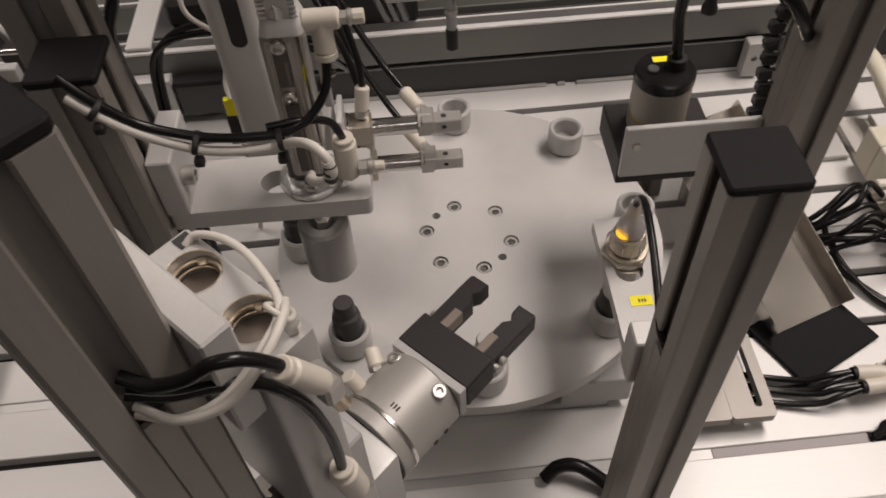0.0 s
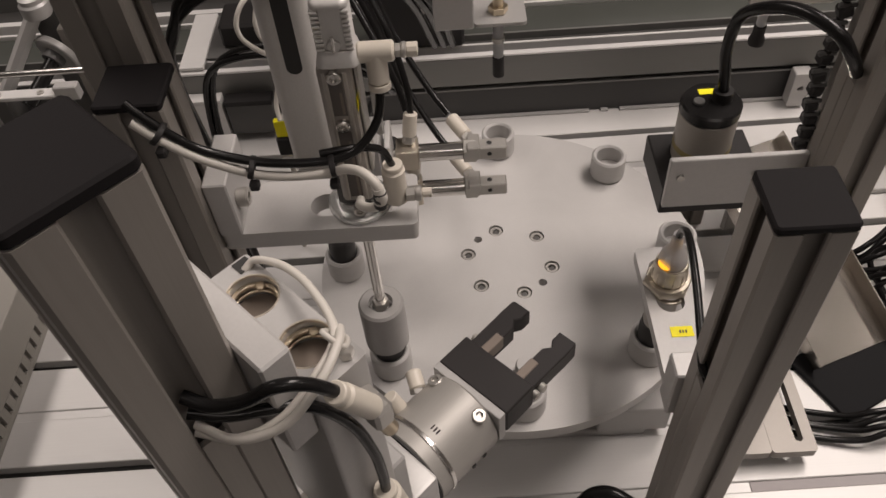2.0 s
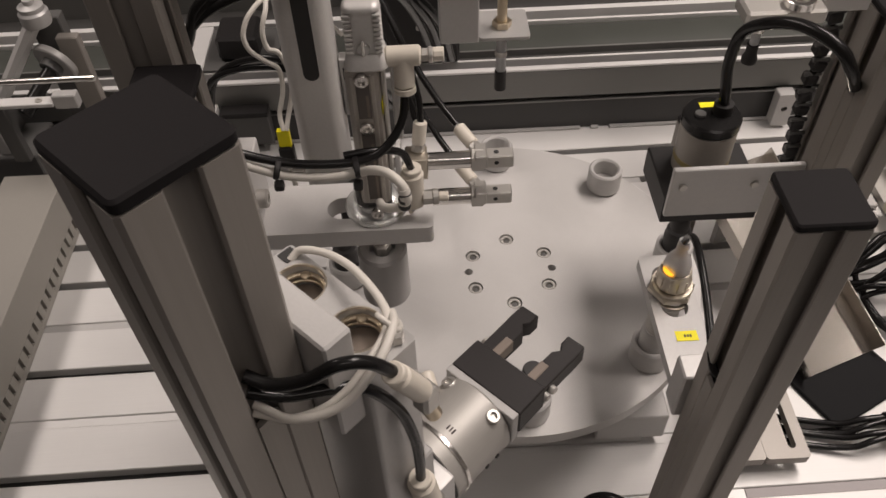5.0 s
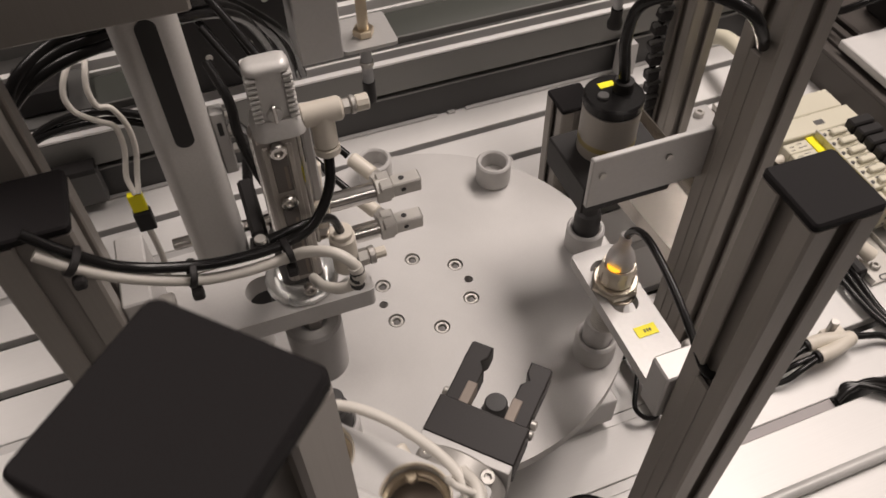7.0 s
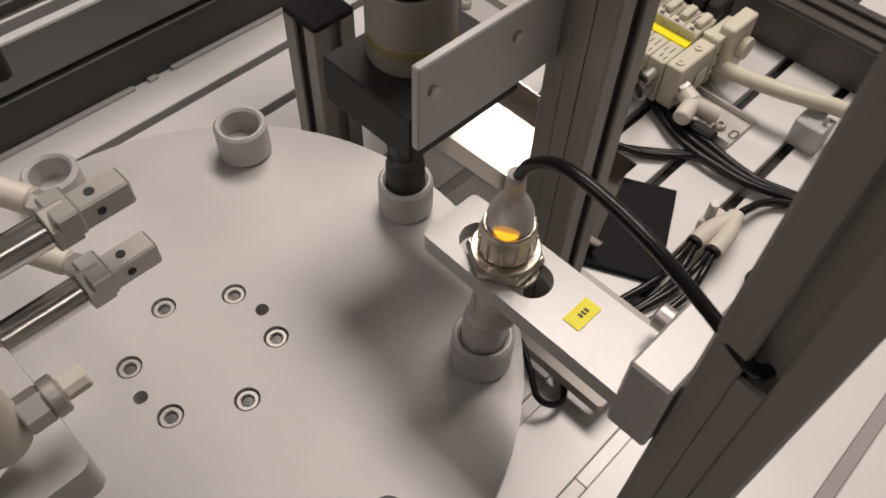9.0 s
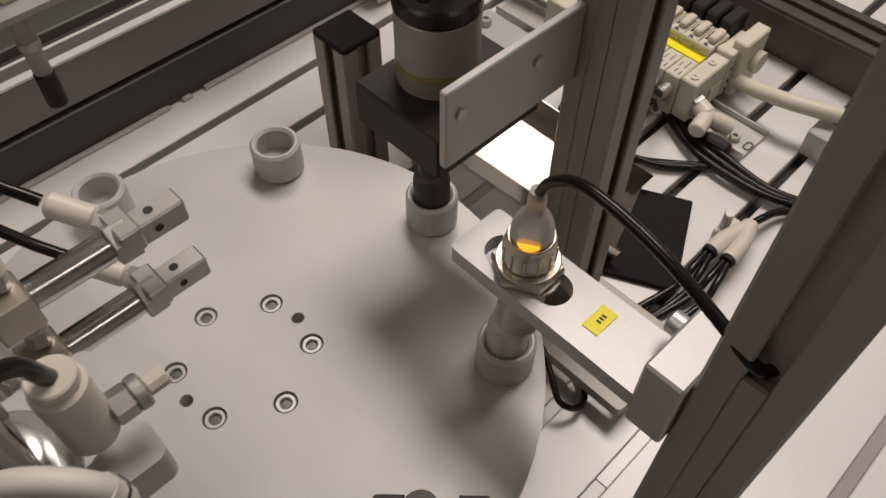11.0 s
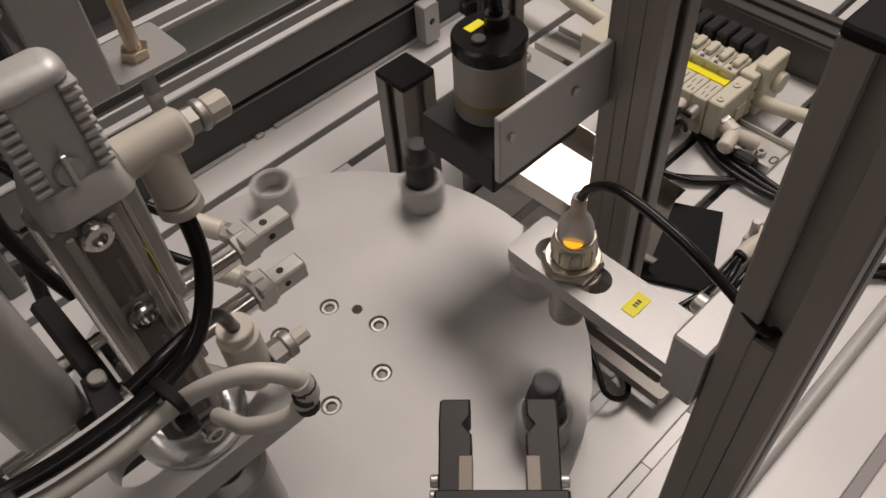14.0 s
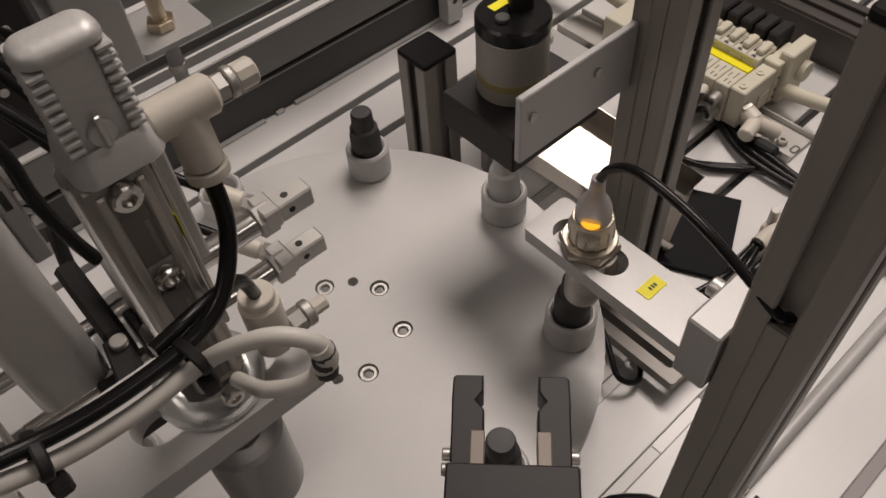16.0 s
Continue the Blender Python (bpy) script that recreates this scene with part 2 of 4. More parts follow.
def holed_plate(outline, holes, z0, z1, bm=None, m=None):
    """A plate with round holes (x, y, r, depth); a depth of None goes right through."""
    own = bmesh.new()

    def loop(pts, z):
        vs = [own.verts.new((x, y, z)) for x, y in pts]
        return vs, [own.edges.new((vs[k], vs[(k + 1) % len(vs)])) for k in range(len(vs))]

    def wall(a, b):
        for k in range(len(a)):
            own.faces.new((a[k], a[(k + 1) % len(a)], b[(k + 1) % len(b)], b[k]))

    circles = [[(x + r * math.cos(2 * math.pi * k / 28), y + r * math.sin(2 * math.pi * k / 28)) for k in range(28)] for x, y, r, d in holes]
    top, edges = loop(outline, z1)
    low, low_edges = loop(outline, z0)
    wall(top, low)
    for c, (x, y, r, d) in zip(circles, holes):
        v, e = loop(c, z1)
        edges += e
        if d is None:
            w, e = loop(c, z0)
            low_edges += e
            wall(v, w)
        else:
            w = [own.verts.new((px, py, z1 - d)) for px, py in c]
            wall(v, w)
            own.faces.new(w)
    bmesh.ops.triangle_fill(own, use_beauty=True, edges=edges)
    bmesh.ops.triangle_fill(own, use_beauty=True, edges=low_edges)
    return merge(own, bm, m)


def extrusion_outline(w=30.0):
    """Section of a square slotted aluminium extrusion."""
    h, a, b, t, depth = w / 2, 4.1, 7.5, 2.0, 6.0
    side = [(-h + 1.2, -h), (-a - 0.8, -h), (-a, -h + 0.8), (-a, -h + t), (-b, -h + t), (-b, -h + t + 2.2), (-a, -h + depth), (a, -h + depth), (b, -h + t + 2.2), (b, -h + t), (a, -h + t), (a, -h + 0.8), (a + 0.8, -h), (h - 1.2, -h)]
    out = []
    for q in range(4):
        c, s = round(math.cos(q * math.pi / 2)), round(math.sin(q * math.pi / 2))
        out += [(x * c - y * s, x * s + y * c) for x, y in side]
    return out


def post(name, cx, cy, z0, z1, label, turn=0, cap=True, strip=None):
    """An upright extrusion on the deck with a black end cap."""
    t = thing(name, cx, cy, z0, label, "post", "upright posts", turn=turn)
    part("extrusion", prism(extrusion_outline(), 0, z1 - z0 - (4 if cap else 0)), PROFILE, t)
    if strip:
        side, top = strip
        m = Matrix.Rotation(radians(side), 4, "Z")
        part("slot_strip", box(-4.06, 4.06, -14.75, -12.6, 0.3, top - z0, 0.15, m=m), PROFILE, t, "grey strip closing a slot")
    if cap:
        part("end_cap", prism(rounded(-15, 15, -15, 15, 2.2), z1 - z0 - 4, z1 - z0, bevel=0.8), CAP, t, "black plastic end cap")
    return t


def socket_screw(bm_head, bm_hex, p, axis=(0, 0, 1), r=5.0, h=5.0):
    lathe([(r - 0.5, 0), (r, 0.5), (r, h - 0.8), (r - 0.8, h), (r * 0.52, h), (r * 0.50, h - 2.6), (0, h - 2.6)], p, axis, 24, bm_head)
    return bm_head


# ---- setting ----

def build_room():
    f = part("floor", box(-3200, 3200, -3200, 3200, FLOOR * 1000 - 60, FLOOR * 1000, 0), FLOORM)
    tagged(f, "dark grey vinyl workshop floor", "floor", kind="structure")
    for name, dims in (("wall_north", (-3200, 3200, 3200, 3300)), ("wall_south", (-3200, 3200, -3300, -3200)), ("wall_east", (3200, 3300, -3200, 3200)), ("wall_west", (-3300, -3200, -3200, 3200))):
        w = part(name, box(*dims, FLOOR * 1000, 1800, 0), ROOM)
        tagged(w, "plain pale painted room wall", "wall", kind="structure")
    c = part("ceiling", box(-3300, 3300, -3300, 3300, 1800, 1860, 0), ROOM)
    tagged(c, "plain pale room ceiling", "ceiling", kind="structure")


build_room()

PITCH = 48.3


def build_deck():
    t = tagged(new("machine_deck"), "pale anodised slotted aluminium machine deck", "machine deck", kind="structure")
    t.matrix_world = pose(0, 0.002, DECK, 0, 0, 0.92)
    # Slot floor is coloured near-black to put the slots' shade into it.
    part("deck_tray", box(-420, 760, -460, 760, -30, -10, 0.5), DARK, t, "slot floor under the deck bars, shade put into its colour")
    me = None
    for k in range(-9, 15):
        y0, y1 = k * PITCH + 4.0, (k + 1) * PITCH - 4.0
        if me is None:
            ob = part("deck_bar", box(-420, 760, 0, y1 - y0, -10, 0, 0.7), DECKM, t)
            me = ob.data
        else:
            ob = new("deck_bar", me)
            ob.parent = t
        ob.location = (0, y0 * MM, 0)
    for y, x0, x1, mat in ((-48.3, -420, 130, DECKM), (-96.6, -90, 200, DECKM), (-144.9, 112.2, 160, DECKM), (-144.9, 160.2, 276, STRIP), (-144.9, -420, 112, PLATE), (-193.2, -420, 125, PLATE), (-241.5, -420, 760, STRIP), (-193.2, 290, 760, PLATE), (48.3, -420, 700, PLATE), (193.2, -420, 160, PLATE)):
        part("slot_cover", box(x0, x1, y - 3.9, y + 3.9, -9.8, -1.2, 0.4), mat, t)
    part("deck_apron", box(-424, 764, -466, -461, -850, -2, 1), PROFILE, t, "grey front apron of the machine base")
    part("base_cabinet", box(-410, 750, -455, 750, -849, -31, 2), PROFILE, t, "grey cabinet under the deck")
    # Dark strip on top of the deck paints the shaded gap of the joint.
    part("deck_joint", box(124.5, 130.5, -459, -203, 0.2, 0.7, 0), DARK, t, "dark strip drawn for the joint between two deck plates")
    g = thing("side_beam", 524, 100, -100, "dark grey aluminium beam closing the deck's side", "beam")
    part("beam", box(-21, 21, -560, 600, 0.3, 38, 0.8), BLACKAL, g)
    part("top_rib", box(-21, -13, -560, 600, 38.2, 42, 0.5), BLACKAL, g)
    part("top_rib", box(-4, 4, -560, 600, 38.2, 42, 0.5), BLACKAL, g)
    part("top_rib", box(13, 21, -560, 600, 38.2, 42, 0.5), BLACKAL, g)
    n = thing("side_module", 600, 170, -100, "dark module with pale cover beyond the deck beam", "machine module")
    part("housing", box(-50, 110, -70, 150, 0.3, 46, 2), BLACKAL, n)
    part("cover", box(-88, -25, -62, 14, 46.3, 56, 1), DECKM, n, "pale flat cover")
    part("motor", box(-20, 60, -50, 60, 46.3, 96, 4), BLACK, n, "black motor block")
    part("cable", hose([(-10, 40, 80), (-40, 20, 96), (-70, 40, 70), (-64, 70, 48)], 4), HOSE, n)
    for k in range(4):
        part("vent", box(-20 + 11 * k, -14 + 11 * k, -68, -56, 46.3, 50, 0.5), BLACK, n)
    w = thing("deck_cable", 276, -138, -100, "black cables coming out of a deck slot", "cable")
    for k in range(3):
        part("cable", hose([(4 + 3 * k, -1 + 0.5 * k, 2), (16, 2 + 2 * k, 6), (34, 2 - 3 * k, 8), (56, -6 - 9 * k, 6), (80, -22 - 14 * k, 3.4)], 2.9, steps=6), HOSE, w)
    part("plug", box(84, 104, -42, -28, 0.3, 14, 2), BLACK, w, "black plug")
    p = thing("push_rod", 130, -190, -100, "slim pale steel rod lying along a deck slot", "rod", turn=0.92)
    part("rod", rod((0, 0, 4.9), (216, 0, 4.9), 4.6), RODM, p)
    part("joint", rod((216.2, 0, 5.9), (238, 0, 5.9), 5.6), STEEL, p, "dull steel joint")
    part("end_screw", ring(5.6, 2.4, 6, (-6, 0, 5.9), (1, 0, 0)), CHROME, p)


build_deck()

# ---- turntable ----
NEST_R = 121.0
turntable = thing("turntable", 0, 0, 0, "round pale grey aluminium indexing table with eight nests", "turntable")


def build_turntable():
    places = [(31.5 * math.cos(radians(105 - 60 * k)), 31.5 * math.sin(radians(105 - 60 * k))) for k in range(6)]
    dowels = [(31.5 * math.cos(radians(a)), 31.5 * math.sin(radians(a))) for a in (-45, 135)]
    rim = [(140 * math.cos(2 * math.pi * k / 160), 140 * math.sin(2 * math.pi * k / 160)) for k in range(160)]
    bm = holed_plate(rim, [(x, y, 5.6, 6.5) for x, y in places] + [(x, y, 3.1, 9) for x, y in dowels], -10, 0)
    part("plate", bm, DISC, turntable, sharp=30)
    me = hexa = None
    for k, (x, y) in enumerate(places):
        if me is None:
            bm = lathe([(0, -6.4), (4.6, -6.4), (4.9, -6), (4.9, -1.6), (4.4, -1.0), (3.1, -1.0), (2.6, -1.5), (2.5, -3.6), (0, -3.8)], seg=28)
            s = part("cap_screw", bm, STEEL, turntable, "steel socket cap screw")
            me = s.data
        else:
            s = new("cap_screw", me)
            s.parent = turntable
            s["label"] = "steel socket cap screw"
        s.location = (x * MM, y * MM, 0)
        s.rotation_euler = (0, 0, 0.7 * k)
        # Solid dark hexagon in the bore paints the shaded key socket.
        if hexa is None:
            d = part("hex_socket", lathe([(0, -3.5), (2.3, -3.5), (2.3, -2.2), (0, -2.1)], seg=6), SOCKET_SHADE, s, "hexagon insert with the socket's shade in its colour")
            hexa = d.data
        else:
            d = new("hex_socket", hexa)
            d.parent = s
    me = None
    for k in range(8):
        a = radians(45 * k)
        if me is None:
            n = part("nest", ring(13.5, 9.8, 20, ch=1.4, floor=6), DISC, turntable, "grey aluminium nest ring")
            me = n.data
        else:
            n = new("nest", me)
            n.parent = turntable
            n["label"] = "grey aluminium nest ring"
        n.location = (NEST_R * MM * math.cos(a), NEST_R * MM * math.sin(a), 0.0003)


build_turntable()

WORK = []


def build_workpieces():
    pro = [(0, 6.2), (9.0, 6.2), (9.4, 7), (9.4, 31), (8.6, 32.5), (8.6, 36), (6.8, 37.5), (6.6, 47), (5.8, 48.4), (0, 48.6)]
    for a, mat, lab in ((-45, PARTM, "black stepped plastic workpiece in a nest"), (-90, DISC, "grey aluminium stepped workpiece in a nest"), (-135, PARTM, "black stepped plastic workpiece in a nest"), (180, PARTM, "black stepped plastic workpiece in a nest"), (135, PARTM, "black stepped plastic workpiece in a nest")):
        w = part("workpiece", lathe(pro, seg=32), mat)
        tagged(w, lab, "workpiece", "workpieces")
        w.matrix_world = pose(NEST_R * MM * math.cos(radians(a)), NEST_R * MM * math.sin(radians(a)), 0.0003)
        WORK.append((a, w))


build_workpieces()


def build_drive():
    t = thing("table_drive", 0, 0, -100, "grey indexing drive under the round table", "drive unit")
    part("housing", rod((0, 0, 8), (0, 0, 89.5), 58, seg=48), PLATE, t)
    part("base_plate", box(-95, 95, -95, 95, 0.3, 8, 1), PLATE, t)
    part("side_block", box(58, 110, -96, -60, 8.2, 38, 1), PLATE, t)
    p = thing("slotted_plate", 177.5, -85, -100, "grey mounting plate with two long slots", "mounting plate")
    part("plate", slotted_plate(0.1, 32.5, -40, 62, 12, 20, (18.5, 24.5, -32, 44)), PROFILE, p)
    part("plate_half", slotted_plate(-32.5, -0.1, -40, 62, 12, 20, (-24.5, -18.5, -32, 44)), PROFILE, p)
    for x in (-14, 4):
        part("leg", box(x, x + 10, -20, 40, 0.3, 11.8, 0.6), PROFILE, p)
    h = thing("sensor_lead", 130, -90, -100, "black sensor lead looping from under the table", "cable")
    part("lead", hose([(6, 40, 30), (12, 22, 26), (4, 6, 22), (-3, -6, 18), (1, -13, 12), (9, -15, 8), (18, -10, 6), (26, 2, 5)], 1.9), HOSE, h)


build_drive()

# ---- posts ----
post("post", 89, -182, -100, 247, "short grey aluminium extrusion post with black cap", strip=(-90, 122))
post("post", -172, -95, -100, 249, "short grey aluminium extrusion post with black cap")
post("post", -115, -260, -100, 354, "grey aluminium extrusion post turned diagonal, black cap", turn=45, strip=(0, 258))
post("post", 172, 128, -100, 25, "low grey aluminium extrusion post with black cap")
post("post", 185, -50, -100, 240, "tall grey aluminium extrusion post beside the chute", strip=(-90, 190))
post("post", -184, -64.8, -100, 520, "tall grey aluminium extrusion post behind the press", cap=False)


def build_foot_angle():
    a = thing("foot_angle", -194, 6, -100, "grey cast angle bracket screwed beside a post", "angle bracket", turn=12)
    part("web", prism([(-13, -16), (13, -16), (13, 14), (9, 18), (-13, 18)], 34, 42, bevel=0.8), PLATE, a)
    part("wall", box(-13, 13, 12, 18, 0.3, 33.8, 0.8), PLATE, a)
    part("wall", box(-13, -7, -16, 11.8, 0.3, 33.8, 0.8), PLATE, a)
    part("cap_screw", socket_screw(bmesh.new(), None, (1, 0, 42.1), (0, 0, 1), 4.6, 4.5), CHROME, a)


build_foot_angle()

# ---- press station ----
PX, PY = -85.6, -85.6
press_tool = None


def build_press():
    global press_tool
    arm = thing("cylinder_bracket", -157, -86, 145, "grey aluminium plate bracket carrying the press cylinder", "bracket")

    def L(bm, name, mat, parent, label=""):
        bmesh.ops.translate(bm, vec=(157, 86, -145), verts=bm.verts)
        return part(name, bm, mat, parent, label)

    L(slotted_plate(-157, -56, -103, -66, 147, 158, (-112, -64, PY - 8, PY + 8)), "plate", DISC, arm)
    L(box(-156.8, -145, -104, -66, 158.2, 194, 0.8), "mount_block", DISC, arm)
    L(socket_screw(bmesh.new(), None, (-145, -94, 176), (1, 0, 0), 5, 6), "cap_screw", STEEL, arm)
    cyl = thing("press_cylinder", PX, PY, 158, "slim pneumatic press cylinder with finned head", "pneumatic cylinder")
    part("flange", lathe([(0, 0.3), (16, 0.3), (16.5, 1), (16.5, 3.2), (15.5, 4.0), (12, 4.0), (11.5, 9), (10, 10), (0, 10)], seg=48), ZINC, cyl, "zinc-plated round flange")
    part("lower_cover", box(-9, 9, -10.5, 9, 10.2, 30, 1.5), GREYP, cyl, "dark lower end cover")
    part("tube", rod((1.5, 1, 30), (1.5, 1, 90), 8.6, seg=36), CHROME, cyl, "polished cylinder tube")
    part("tie_bar", box(9.3, 11.0, -8, 6, 30, 92, 0.5), STEEL, cyl)
    part("sensor_rail", box(-6.2, 9.0, -12.6, -3, 14, 95, 2.2, seg=2), RAILM, cyl, "dull steel switch rail")
    for x in (-4.2, 4.6):
        part("rail_ridge", box(x, x + 2.3, -13.6, -12.4, 16, 93, 0.5), RAILM, cyl)
    for z0, z1 in ((69, 88), (18, 60)):
        part("rail_groove", box(-1.7, 4.4, -12.85, -12.5, z0, z1, 0.1), WINDOW, cyl, "dark window of the switch rail")
        part("window_stripe", box(2.3, 3.5, -13.0, -12.86, z0 + 1, z1 - 6, 0.05), INSERT, cyl)
    for z in (9, 64.5, 91):
        b = lathe([(0, 0), (3.3, 0), (3.3, 2.0), (2.8, 2.6), (1.7, 2.6), (1.6, 1.2), (0, 1.2)], (1.4, -13.0, z), (0, -1, 0), 20)
        part("rail_screw", b, CHROME, cyl)
    part("switch_label", box(9.05, 9.25, -11.5, -7, 70, 77, 0.05), YELLOW, cyl, "small yellow label")
    sh = prism(rounded(-6.6, 14.8, -14.2, 4, 4.5), 94.4, 102.5, bevel=1.4)
    for v in sh.verts:
        if v.co.z > 99:
            v.co.x, v.co.y = 4.1 + (v.co.x - 4.1) * 0.86, (v.co.y + 4) * 0.9 - 4
    part("shoulder", sh, CASTM, cyl, "cast silver tapered shoulder")
    part("head", prism(rounded(-1.4, 9.6, -10.9, -3, 1.0), 102.6, 122.8), CASTM, cyl, "cast silver head")
    dome = prism(rounded(-4.8, 13.0, -12.3, -2, 4.2), 122.6, 127.2)
    bmesh.ops.bevel(dome, geom=[e for e in dome.edges if e.verts[0].co.z > 126 and e.verts[1].co.z > 126], offset=3.6, segments=6, affect="EDGES", profile=0.5)
    part("dome", dome, CASTM, cyl)
    part("head_back", prism(rounded(-4.4, 12.6, -5, 0, 1.5), 102.6, 122.5), CASTM, cyl)
    for k in range(9):
        z = 103 + 2.18 * k
        for x in (-1, 1):
            part("fin", box(4.1 + min(x * 5.0, x * 8.9), 4.1 + max(x * 5.0, x * 8.9), -12.3, -3, z, z + 1.35, 0.35), CASTM, cyl)
    part("bleed_boss", rod((3.6, -9.8, 105), (3.6, -12, 105), 3.0, seg=20), CASTM, cyl)
    part("bleed_screw", box(2.9, 4.3, -13.2, -11.6, 102.5, 110, 0.3), CHROME, cyl)
    for ob in cyl.children:
        if ob.name.split(".")[0] in ("head", "dome", "head_back", "fin", "shoulder"):
            for v in ob.data.vertices:
                v.co.x = 0.0041 + (v.co.x - 0.0041) * 0.9
                if v.co.z > 0.1225:
                    v.co.z = 0.1225 + (v.co.z - 0.1225) * 0.7
    part("elbow", rod((12.0, -7, 98), (28, -7, 98), 4.6, seg=28, ch=1), IVORY, cyl, "ivory push-in elbow fitting")
    part("elbow_leg", rod((20, -7, 98), (20, -9, 84), 4.6, seg=24), IVORY, cyl)
    part("collar", rod((20, -9, 83.6), (20, -9.4, 80.5), 5.0, seg=24), IVORY, cyl)
    part("flow_nut", rod((28, -7, 98), (31, -7, 98), 3.2, hexa=True), STEEL, cyl)
    part("flow_ring", rod((31, -7, 98), (33, -7, 98), 3.6, seg=16), STEEL, cyl)
    part("flow_knob", rod((33, -7, 98), (38, -7, 98), 3.2, seg=10), IVORY, cyl)
    part("lower_fitting", rod((20, -7, 8), (20, -7, 30), 5.8, seg=24, ch=1), IVORY, cyl, "ivory push-in fitting")
    part("lower_collar", rod((20, -7, 30), (20, -7, 33), 5.0), IVORY, cyl)
    part("lower_nut", rod((25, -9, 14), (30, -9, 14), 4.0, hexa=True), STEEL, cyl)
    part("lower_ring", rod((30, -9, 14), (33, -9, 14), 4.2, seg=14), STEEL, cyl)
    part("lower_knob", rod((33, -9, 14), (38, -9, 14), 2.6, seg=10), IVORY, cyl)
    part("backing_plate", box(13, 17, 6, 9, 40, 92, 0.8), PLATE, cyl, "pale switch plate")
    press_tool = thing("press_sleeve", PX, PY, 87, "grey cylindrical press sleeve on a steel rod", "press tool")
    part("sleeve", lathe([(10.2, 0), (10.2, 26), (0, 26), (0, 34), (7, 34), (7.5, 39), (12.5, 39), (14, 37.5), (14, 0.8), (13.2, 0), (10.2, 0)], seg=40), SENS, press_tool)
    part("rod", rod((0, 0, 34.5), (0, 0, 120), 3.2), CHROME, press_tool, "polished piston rod")
    part("lock_nut", rod((0, 0, 36), (0, 0, 42), 5.2, hexa=True), STEEL, press_tool)


build_press()


def build_column():
    t = thing("slotted_column", -120, -4, 104, "grey upright column with a long vertical slot", "column")
    part("column", prism(rounded(-14, 14, -16, 16, 7), 0, 400), CASTM, t)
    # The slot is not cut: a dark strip on the face paints its shade.
    sl = prism(rounded(-4.4, 4.4, 0, 68, 4.3), 0, 1.2)
    bmesh.ops.transform(sl, matrix=Matrix.Translation((1, -15.4, 90)) @ Matrix.Rotation(radians(90), 4, "X"), verts=sl.verts)
    part("slot", sl, DARK, t, "long slot drawn as a dark strip")
    part("mount_arm", box(-85, 14, -46, -33, 228, 250, 0.5), PROFILE, t, "grey arm to the tall post")
    part("cross_beam", box(-49, 21, -63, -16.3, 186, 227.8, 1), PROFILE, t, "grey cross beam at the column head")
    part("side_tube", hose([(20, 14, 112), (25, 2, 96), (25, -3, 80), (28, -4, 58), (31, -6, 46)], 2.6), HOSE, t, "black tube beside the column")
    for z in (66, 78, 88):
        part("side_nut", rod((21.2, 3, z), (25.5, 2.4, z), 2.6, hexa=True), STEEL, t)
    part("rear_plate", box(14.3, 21, 0, 8, 52, 92, 0.8), PLATE, t, "grey side plate with a small slot")
    # Small dark patch paints the shaded slot on the plate.
    part("plate_slot", box(16.4, 18.8, -0.5, 0.1, 78, 86, 0.2), DARK, t)


build_column()


